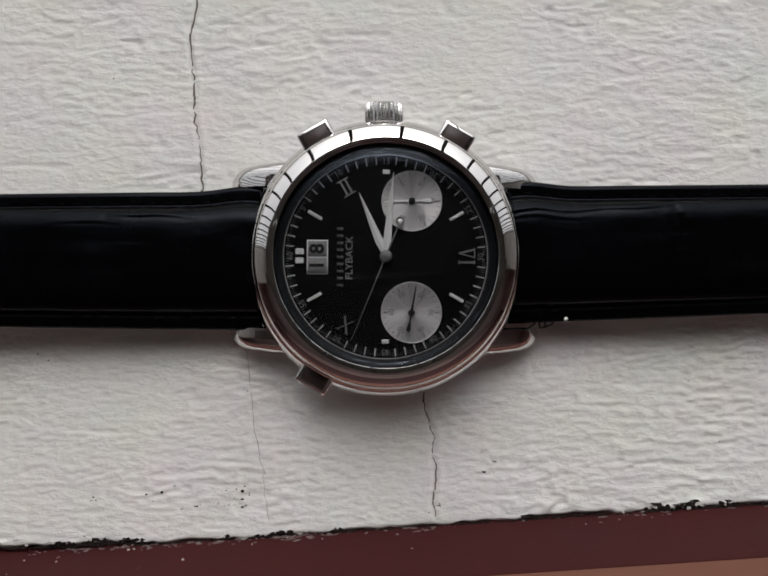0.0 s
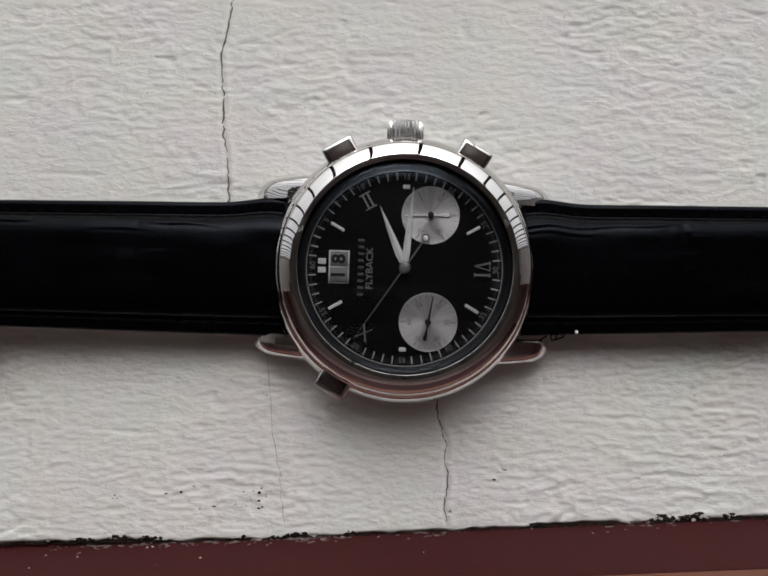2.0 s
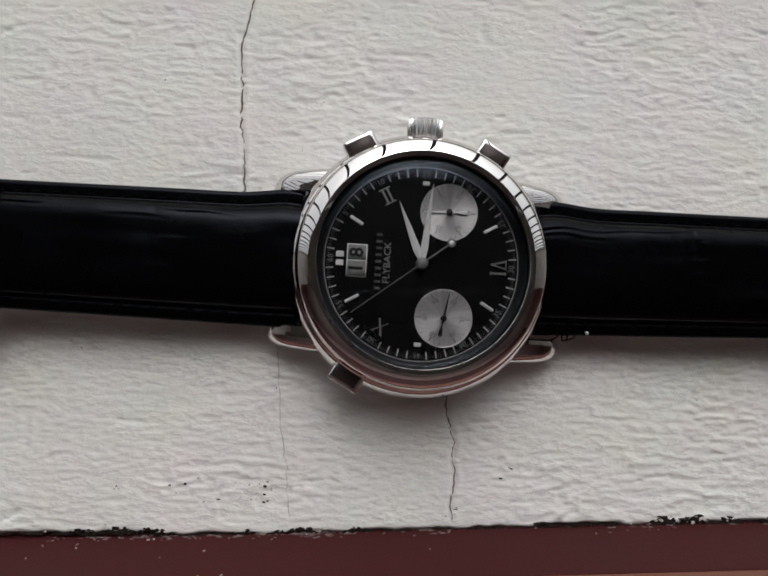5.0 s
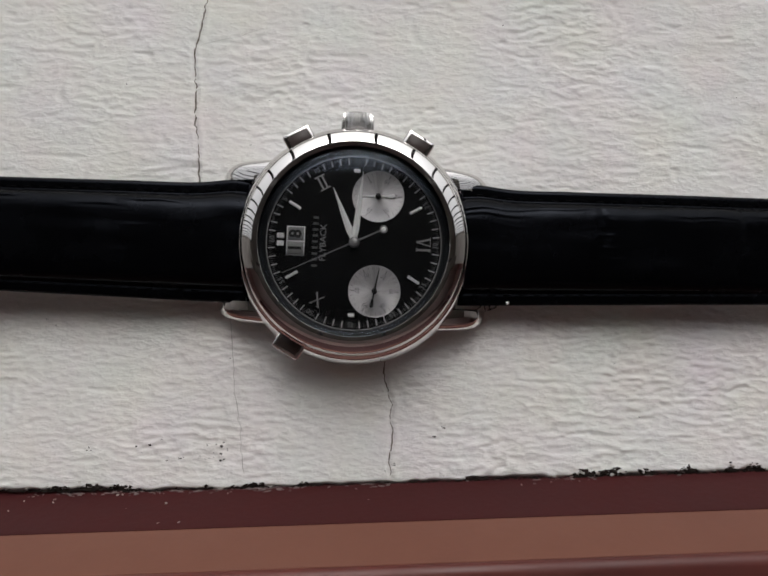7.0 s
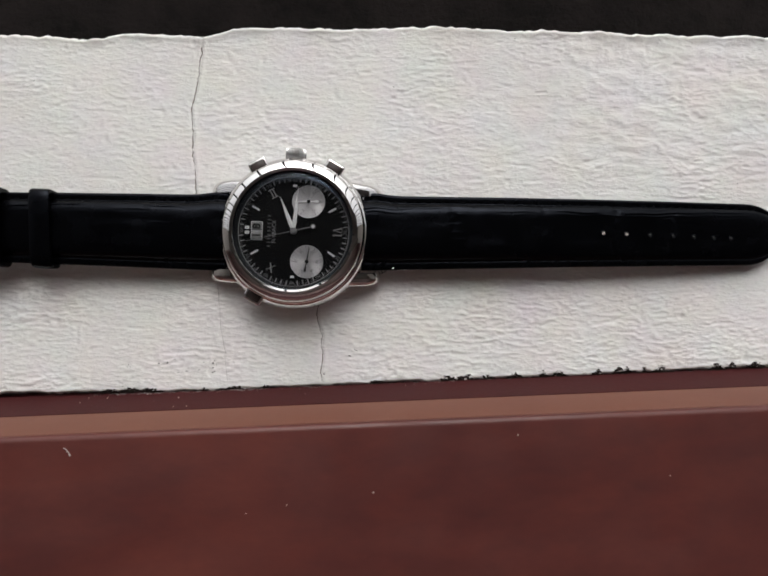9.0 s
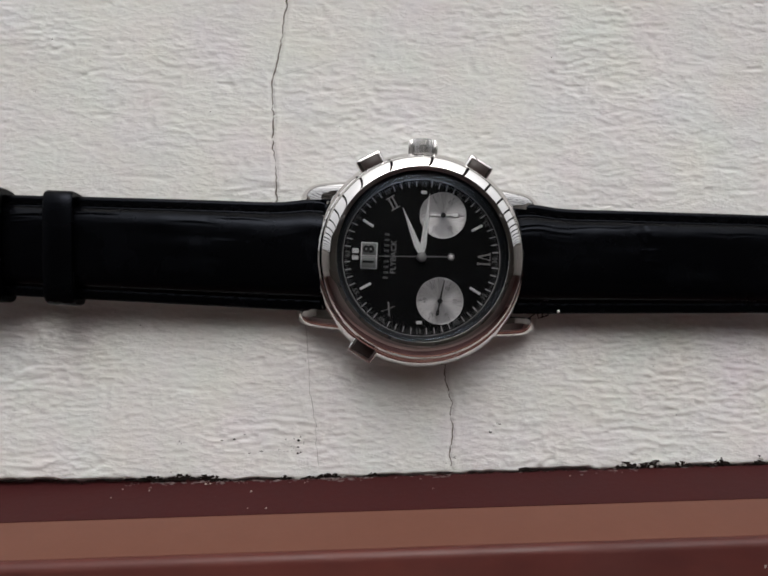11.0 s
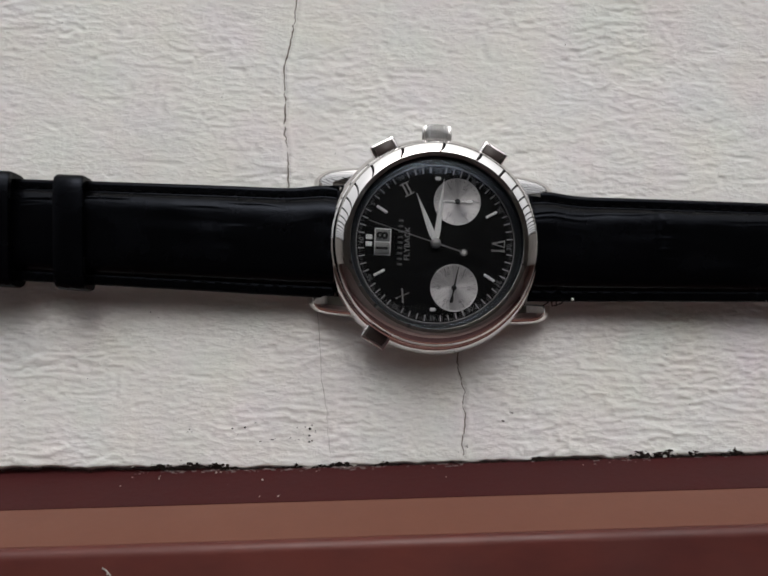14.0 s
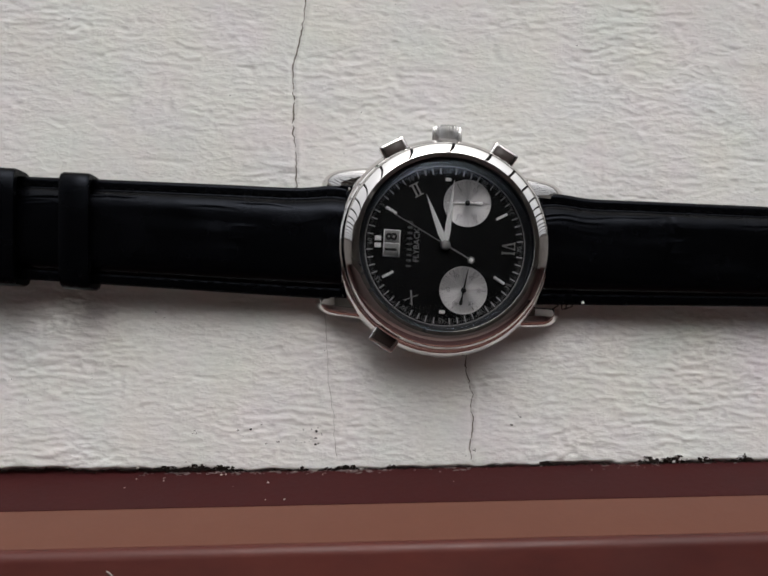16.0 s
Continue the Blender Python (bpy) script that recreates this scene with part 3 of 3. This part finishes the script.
def sub_dial(y, hand_turn, hand_mat, counter):
    sd = part("sub_dial", lathe([(0, 0.06), (4.35, 0.06), (4.5, 0.1), (4.6, 0.06), (4.6, -0.1), (0, -0.1)], 96, closed=False), SILVER, DIAL, "brushed silver sub-dial",
              at=(3.9, y, DIAL_Z + 0.06))
    sharp(sd.data, 20)
    long_mark = mesh_of("mark", box(-0.07, 0.07, -0.38, 0.38, 0, 0.02), INKGREY)
    short_mark = mesh_of("mark", box(-0.04, 0.04, -0.2, 0.2, 0, 0.02), INKGREY)
    for i in range(30):
        h = i / 2.5
        part("mark", long_mark if i % 5 == 0 else short_mark, INKGREY, sd, at=around(h, 3.85 if i % 5 == 0 else 4.05, 0.075), turn=outward(h))
    for i in range(6):
        lettered("counter_number", str(counter * (i if i else 6)), 1.05, INKGREY, sd, around(2 * i, 2.95, 0.075), outward(2 * i) + (math.pi if i in (2, 3, 4) else 0))
    outline = [(-0.1, -1.2), (-0.3, -2.2), (-0.32, -2.75), (0.0, -3.0), (0.32, -2.75), (0.3, -2.2), (0.1, -1.2), (0.22, 0), (0.16, 1.0), (0.06, 4.1), (-0.06, 4.1), (-0.16, 1.0),
               (-0.22, 0)]
    part("sub_hand", slab(outline, 0.28, 0.42), hand_mat, sd, turn=hand_turn, smooth=False)
    part("hand_cap", lathe([(0, 0.6), (0.35, 0.58), (0.5, 0.45), (0.5, 0.1), (0, 0.1)], 32, closed=False), INK, sd)


sub_dial(8.4, math.pi / 2 + 0.03, HAND, 5)
sub_dial(-8.4, -0.17, INK, 10)


def hand(name, length, width, z, angle, label):
    """A lance-shaped hand with a raised ridge; angle in degrees from twelve."""
    bm = bmesh.new()
    out = [(0.42, 0.0), (0.42, 1.0), (width / 2, 2.4), (width * 0.34, length * 0.56), (width * 0.16, length * 0.82), (0.03, length)]
    left = [bm.verts.new((-x, y, z)) for x, y in out]
    right = [bm.verts.new((x, y, z)) for x, y in out]
    mid = [bm.verts.new((0, y, z + 0.2)) for x, y in out]
    low = [bm.verts.new((0, y, z - 0.06)) for x, y in out]
    for i in range(len(out) - 1):
        bm.faces.new((left[i], mid[i], mid[i + 1], left[i + 1]))
        bm.faces.new((mid[i], right[i], right[i + 1], mid[i + 1]))
        bm.faces.new((left[i], left[i + 1], low[i + 1], low[i]))
        bm.faces.new((low[i], low[i + 1], right[i + 1], right[i]))
    return part(name, bm, HAND, WATCH, label, turn=outward(angle / 30), smooth=False)


hand("hour_hand", 10.4, 1.25, 9.75, 67.0, "lance-shaped silver hour hand")
hand("minute_hand", 12.6, 1.2, 10.1, 95.0, "lance-shaped silver minute hand")
part("hand_boss", lathe([(0, 10.62), (0.7, 10.6), (0.9, 10.5), (0.95, 10.1), (0.95, 9.3), (0, 9.3)], 48, closed=False), SECHAND, WATCH, "round steel boss over the hands")


def seconds_hand():
    bm = slab([(-0.09, 0.6), (0.09, 0.6), (0.05, 13.6), (-0.05, 13.6)], 10.42, 10.52)
    tail = slab([(-0.13, -0.6), (-0.1, -5.0), (0.1, -5.0), (0.13, -0.6)], 10.42, 10.52)
    me = bpy.data.meshes.new("tmp")
    tail.to_mesh(me)
    bm.from_mesh(me)
    ring = lathe([(0.42, 10.42), (0.7, 10.42), (0.7, 10.52), (0.42, 10.52)], 32)
    bmesh.ops.translate(ring, verts=ring.verts, vec=(0, -5.6, 0))
    ring.to_mesh(me)
    bm.from_mesh(me)
    hub = lathe([(0, 10.6), (0.6, 10.58), (0.7, 10.5), (0.7, 10.42), (0, 10.42)], 32, closed=False)
    hub.to_mesh(me)
    bm.from_mesh(me)
    bpy.data.meshes.remove(me)
    ob = part("seconds_hand", bm, SECHAND, WATCH, "thin steel sweep seconds hand with a ring tail", smooth=False)
    part("tail_bead", lathe([(0, 10.56), (0.3, 10.54), (0.42, 10.45), (0, 10.43)], 24, closed=False), HAND, ob, at=(0, -5.6, 0))
    return ob


SECONDS = seconds_hand()


# strap
RISE_S, RISE_Z = [-1, 5, 20, 45, 70, 90, 108, 121.5], [8.7, 8.7, 9.0, 8.8, 7.6, 6.2, 4.8, 3.4]


PAD = 0.775          # share of the half width that is padded


def strap(side):
    """Half of the padded strap. side -1: the buckle half, 1: the long half."""
    length = 81.0 if side < 0 else 122.5
    n, m = int(length / 0.55), 84
    secs = []
    r = np.random.RandomState(3 + side)
    for i in range(n + 1):
        s = length * i / n - 1.0
        x = side * (20.2 + s)
        if side > 0:
            mid, half = 0.65 + 0.029 * s, 10.75 - 0.0158 * s
            top = np.interp(s, RISE_S, RISE_Z)
            thick = np.interp(s, [0, 12, 60, 121.5], [4.6, 4.6, 3.2, 2.2])
            k = max(0.0, (s - 110.0) / 11.5)
            half = half * math.sqrt(max(0.02, 1 - k**2.3))
        else:
            mid, half = -0.52 - 0.008 * s, 10.85 - 0.016 * s
            top = np.interp(s, [-1, 5, 20, 45, 80], [8.7, 8.7, 9.2, 9.2, 8.4])
            thick = np.interp(s, [0, 12, 60, 80], [4.6, 4.6, 3.4, 3.0])
        pad = thick - 1.7
        shoulder = 0.75 * math.exp(-(((s - 2.0) / 4.5) ** 2))
        mid, half = mid + shoulder / 2, half + shoulder / 2
        ring = []
        for j in range(m + 1):
            u = -1 + 2 * j / m
            a = abs(u)
            if a > PAD:
                z = top - pad - 0.45 * max(0.0, (a - 0.94) / 0.06) ** 2
            else:
                z = top - pad + pad * (1 - (a / PAD) ** 6.0) ** 0.62
            if 0.77 < a < 0.83:
                z -= 0.1
            xx, yy = np.array([s * 1.0]), np.array([u * half])
            if a < PAD - 0.01:
                z += float(0.10 * lattice(xx, yy, 13, 2.4, 60 + side)[0] + 0.05 * lattice(xx, yy, 3.5, 5.0, 62 + side)[0])
                for base, swing, depth in ((0.68, 0.02, 0.06), (0.59, 0.06, 0.27), (0.50, 0.04, 0.10), (0.36, 0.10, 0.03)):
                    wave = u - base - swing * math.sin(s / (7.0 + 9 * base) + 9 * base) - 0.012 * math.sin(s / 1.7)
                    wear = max(0.0, 0.35 + float(lattice(xx, yy * 0, 9.0, 1.0, 70 + int(base * 100) + side)[0]))
                    z += wear * depth * (math.exp(-(((wave - 0.03) / 0.035) ** 2)) - math.exp(-((wave / 0.018) ** 2)))
                for row in (-0.22, -0.02, 0.2):
                    z += 0.06 * math.exp(-(((u - row) / 0.03) ** 2) - ((s - (19.0 if side < 0 else 25.5) + 4 * row) / 1.9) ** 2)
                for c in ((22.0, 46.0) if side < 0 else (24.0, 50.0, 71.0, 88.0)):
                    dd = s - c - 0.8 * math.sin(u * 5)
                    z -= (0.06 if side < 0 else 0.2) * math.exp(-((dd / 0.5) ** 2))
                    z += (0.05 if side < 0 else 0.16) * max(0.0, u) * math.exp(-(((s - c) / 2.2) ** 2)) * float(lattice(xx, yy, 0.9, 0.9, 91)[0])
            ring.append((x, mid + u * half, z))
        low = top - thick
        ring += [(x, mid + half * 0.99, low + 0.35), (x, mid + half * 0.96, low), (x, mid - half * 0.96, low), (x, mid - half * 0.99, low + 0.35)]
        secs.append(ring)
    ob = part("strap", loft(secs), LEATHER, WATCH, "padded black leather strap half, matt and lightly creased")
    return ob, secs


STRAP_A, sec_a = strap(-1)
STRAP_B, sec_b = strap(1)


def stitches(secs, owner, step):
    me = mesh_of("stitch", box(-0.75, 0.75, -0.16, 0.16, -0.1, 0.16, 0.1, 1), THREAD)
    for i in range(6, len(secs) - 14, step):
        for j in (7, 77):
            p, q = Vector(secs[i][j]), Vector(secs[i + 1][j])
            part("stitch", me, THREAD, owner, at=(p.x, p.y, p.z - 0.13), turn=math.atan2(q.y - p.y, q.x - p.x))


stitches(sec_a, STRAP_A, 5)
stitches(sec_b, STRAP_B, 5)


def keeper(x0, x1, lift):
    """A leather loop round the strap."""
    mid = -1.2
    half = 11.1
    rings = []
    n = 40
    for x, grow in ((x0, -0.25), (x0 + 0.5, 0.0), (x1 - 0.5, 0.0), (x1, -0.25)):
        ring = []
        for j in range(n):
            a = 2 * math.pi * j / n
            c, s = math.cos(a), math.sin(a)
            y = (half + grow) * math.copysign(abs(c) ** 0.28, c)
            z = 6.7 + lift / 2 + (3.2 + lift / 2 + grow) * math.copysign(abs(s) ** 0.5, s)
            ring.append((x - 0.08 * y, mid + y, max(0.25, z)))
        rings.append(ring)
    inner = []
    for x in (x1, x0):
        inner.append([(p[0], mid + (p[1] - mid) * 0.9, 6.8 + (p[2] - 6.8) * 0.72) for p in (rings[3] if x == x1 else rings[0])])
    bm = loft(rings + inner + [rings[0]], cap=False)
    bmesh.ops.remove_doubles(bm, verts=bm.verts, dist=0.001)
    ob = part("keeper", bm, LEATHER, STRAP_A, "black leather strap keeper loop")
    sharp(ob.data, 50)


keeper(-72.4, -66.9, 0.8)
keeper(-94.0, -80.4, 1.4)


def hole(x, y, z, shine):
    """A punched hole with a small rim; shine paints a pale glint in it."""
    part("hole_rim", lathe([(0.45, 0.0), (0.62, 0.12), (0.85, 0.02), (0.85, -0.15), (0.45, -0.3)], 20), LEATHER, STRAP_B, at=(x, y, z))
    part("hole", lathe([(0, 0.02), (0.5, 0.02), (0.5, -0.1), (0, -0.1)], 16, closed=False), CHIP_GLINT if shine else INK, STRAP_B, "punched strap hole", at=(x, y, z))


for k, hx in enumerate((87.5, 94.3, 101.2, 108.2, 114.3, 120.4, 125.6)):
    hz = float(np.interp(hx - 20.2, RISE_S, RISE_Z)) + 0.02
    hole(hx, 2.35, hz, k < 2)


def thread_end(points, width, mat, label):
    bm = bmesh.new()
    rings = [[bm.verts.new((x + width * math.cos(a), y + width * math.sin(a), z + width * math.sin(2 * a))) for a in (0, 2.1, 4.2)] for x, y, z in points]
    for a, b in zip(rings, rings[1:]):
        for i in range(3):
            bm.faces.new((a[i], a[(i + 1) % 3], b[(i + 1) % 3], b[i]))
    part("loose_thread", bm, mat, STRAP_B, label)


for k in range(4):
    x0 = 23.4 + 0.9 * k
    thread_end([(x0, -9.4, 5.8), (x0 + rng.uniform(-0.4, 0.4), -10.2, 6.0), (x0 + rng.uniform(-1.6, 1.6), -10.7 - rng.uniform(0, 0.5), 5.0)], 0.14, THREAD, "frayed black thread end")
# small pale bead in place of a bright glint near the lug
part("glint_bead", lathe([(0, 0.3), (0.2, 0.25), (0.32, 0.0), (0.2, -0.25), (0, -0.3)], 16, closed=False), HAND, STRAP_B, "pale bead standing in for a white glint", at=(28.1, -9.3, 6.2))

# ---- dirt and loose bits ----
def crumb(bm, x, y, z, size, flat=0.6, long=1.0, r=rng):
    made = bmesh.ops.create_icosphere(bm, subdivisions=1, radius=size)["verts"]
    turn = Matrix.Rotation(r.uniform(0, 6.28) if long == 1.0 else 0.066 + r.uniform(-0.3, 0.3), 3, "Z")
    sx = r.uniform(0.7, 1.6) * long
    for v in made:
        c = v.co * r.uniform(0.45, 1.4)
        v.co = turn @ Vector((c.x * sx, c.y, c.z * flat)) + Vector((x, y, z))


def scatter(name, mat, label, places):
    bm = bmesh.new()
    for p in places:
        crumb(bm, *p)
    ob = new(name, mesh_of(name, bm, mat, False))
    return tagged(ob, label, name.split("_")[-1], kind="stuff")


def seam_y(x):
    return float(front_edge(np.array([x]))[0])


def rim_z(x, off):
    """Height of the ledge at a distance from its ragged inner rim."""
    return float(relief(np.array([x]), np.array([seam_y(x) + off]))[0]) - 1.3 * max(0.0, 1 - off / 0.8) ** 2


HEAVY = ((-52, 3), (-47, 4), (-40, 4), (-26, 2), (-18, 5), (-8, 2), (24, 2),
         (45.4, 3), (50.3, 3), (57, 1.5), (64.7, 2.2), (73, 1), (77.9, 2), (89, 1.5), (95.2, 1.2), (97.6, 1), (102.6, 1.2), (107.5, 2.2), (124.3, 2), (128.7, 1.5), (135.6, 3), (150, 4))
grime, bits = [], []
x = -105.0
while x < 160:
    heavy = max(math.exp(-((x - c) / w) ** 2) for c, w in HEAVY)
    if rng.random() < 0.85:
        grime.append((x, seam_y(x) + rng.gauss(0.0, 0.12), -0.28, rng.uniform(0.08, 0.26), 0.5, 1.9))
    for _ in range(16):
        if rng.random() < heavy * 0.6:
            off = abs(rng.gauss(0.05, (0.4 if x < 30 else 0.65) * heavy))
            grime.append((x, seam_y(x) + off, rim_z(x, off), rng.uniform(0.07, 0.2) + 0.3 * rng.random() ** 3, 0.35, rng.uniform(1.0, 2.2)))
    if rng.random() < heavy * 0.22 + 0.03:
        off = abs(rng.gauss(0.3, 0.5))
        bits.append((x, seam_y(x) + off, rim_z(x, off) + 0.12, rng.uniform(0.08, 0.32), 0.5, 1.5))
    x += 0.32
scatter("seam_grime", GRIME, "black crumbly grime along the joint of ledge and frame", grime)
scatter("plaster_crumbs", CRUMB, "broken white plaster crumbs along the joint", bits)
specks = []
for cx, cy, n, spread in ((-23.8, -39.6, 16, 1.7), (-47.0, -39.2, 3, 0.4), (18.0, -33.2, 4, 0.9), (63.9, 61.6, 6, 0.9), (-34, -40, 6, 2.5), (8.6, -40, 5, 0.8)):
    for _ in range(n):
        x, y = rng.gauss(cx, spread), rng.gauss(cy, spread * 0.6)
        specks.append((x, y, float(relief(np.array([x]), np.array([y]))[0]) + 0.03, rng.uniform(0.05, 0.1) + 0.15 * rng.random() ** 3, 0.3, rng.uniform(1.0, 2.0)))
for _ in range(70):
    x, y = rng.uniform(-100, 150), rng.uniform(-38, 58)
    specks.append((x, y, float(relief(np.array([x]), np.array([y]))[0]) + 0.02, rng.uniform(0.05, 0.13), 0.4))
scatter("dirt_specks", GRIME, "small black dirt specks on the white ledge", specks)
chips = []
for _ in range(20):
    x = rng.choice((rng.gauss(-50, 4), rng.gauss(-40, 3), rng.gauss(-16, 6), rng.uniform(-100, 150)))
    v = min(3.2, abs(rng.gauss(0.6, 1.1)))
    chips.append((x, -44.1 + 0.066 * x + 0.04 - v, -0.45 + v * 3.04, rng.uniform(0.07, 0.26), 0.6))
scuffs = []
for _ in range(190):
    x = rng.choice((rng.uniform(-60, 120), rng.gauss(-28, 8), rng.gauss(-17, 3), rng.gauss(-12, 4), rng.gauss(6, 3), rng.gauss(44, 5), rng.gauss(-45, 6)))
    v = abs(rng.gauss(0.0, 0.22))
    scuffs.append((x, -44.1 + 0.066 * x + 0.04 - v, -0.48 + v * 3.04, rng.uniform(0.06, 0.2), 0.9, rng.uniform(1.5, 4)))
scatter("paint_scuffs", SCUFF, "pale scuffs on the maroon strip", scuffs)
for x, y in ((60.9, -52.5), (2.2, -71.7), (100.5, -62.0), (-8.0, -74.0), (24.0, -68.0), (-53.0, -60.4), (-53.8, -59.6)):
    chips.append((x, y, 22.12, rng.uniform(0.2, 0.35), 0.4))
scatter("paint_flakes", CHIP_GLINT, "tiny pale paint flakes on the red frame", chips)


def fibre(points, width):
    cu = [Vector(p) for p in points]
    bm = bmesh.new()
    rings = []
    for p in cu:
        rings.append([bm.verts.new((p.x + width * math.cos(a), p.y + width * math.sin(a), p.z + width * math.sin(a * 2))) for a in (0, 2.1, 4.2)])
    for a, b in zip(rings, rings[1:]):
        for i in range(3):
            bm.faces.new((a[i], a[(i + 1) % 3], b[(i + 1) % 3], b[i]))
    return tagged(new("lint_fibre", mesh_of("lint_fibre", bm, CHIP_GLINT)), "short pale lint fibre on the red frame", "lint")


fibre([(-54.6, -58.6, 22.3), (-53.9, -58.9, 22.4), (-53.2, -59.6, 22.4), (-52.9, -60.6, 22.3)], 0.13)


# ---- the grey cable ----
def cable():
    """A loop of cable; its origin is the loop's foremost bend."""
    pts = []
    for i in range(40):
        pts.append((150 - i * (150 - 22) / 40, 14.8 + 2.2 * math.sin((1 - i / 40) * 3), 0))
    for i in range(41):
        a = math.pi / 2 + math.pi * i / 40
        pts.append((22 + 19.5 * math.cos(a), 14.8 * math.sin(a), 0))
    for i in range(1, 41):
        pts.append((22 + i * (150 - 22) / 40, -14.8 - 2.2 * math.sin(i / 40 * 3), 0))
    bm = bmesh.new()
    n = 40
    rings = []
    for i, p in enumerate(pts):
        a, b = Vector(pts[max(0, i - 1)]), Vector(pts[min(len(pts) - 1, i + 1)])
        d = (b - a).normalized()
        s = Vector((-d.y, d.x, 0))
        ring = []
        for j in range(n):
            w = 2 * math.pi * j / n
            r = 2.3 * (1 - 0.34 * (0.5 + 0.5 * math.cos(5 * w + i * 0.07)) ** 3)
            ring.append(bm.verts.new(Vector(p) + s * r * math.cos(w) + Vector((0, 0, r * math.sin(w)))))
        rings.append(ring)
    for a, b in zip(rings, rings[1:]):
        for j in range(n):
            k = (j + 1) % n
            bm.faces.new((a[j], b[j], b[k], a[k]))
    bm.faces.new(rings[0])
    bm.faces.new(rings[-1][::-1])
    ob = new("cable", mesh_of("cable", bm, CABLE))
    return tagged(ob, "ribbed grey cable bent in a loop, sliding over the red frame", "cable")


CORD = cable()


# ---- what moves ----
def motions():
    walk(SECONDS, [(t / 2, pose(0, 0, 0, 0, 0, math.degrees(outward(0)) - (-68.0 + 3.0 * t))) for t in range(33)])
    rows = ((0.0, 42, -82), (6.8, 42, -82), (7.0, 43, -78), (7.2, 53, -70), (7.3, 58, -67.5), (7.5, 71.2, -60), (8.0, 83.4, -49), (8.5, 107, -42.2), (8.8, 120, -46), (9.2, 131, -50), (10.0, 134, -52), (16.0, 134, -52))
    walk(CORD, [(t, pose(x * MM, y * MM, 0.0243)) for t, x, y in rows])


motions()
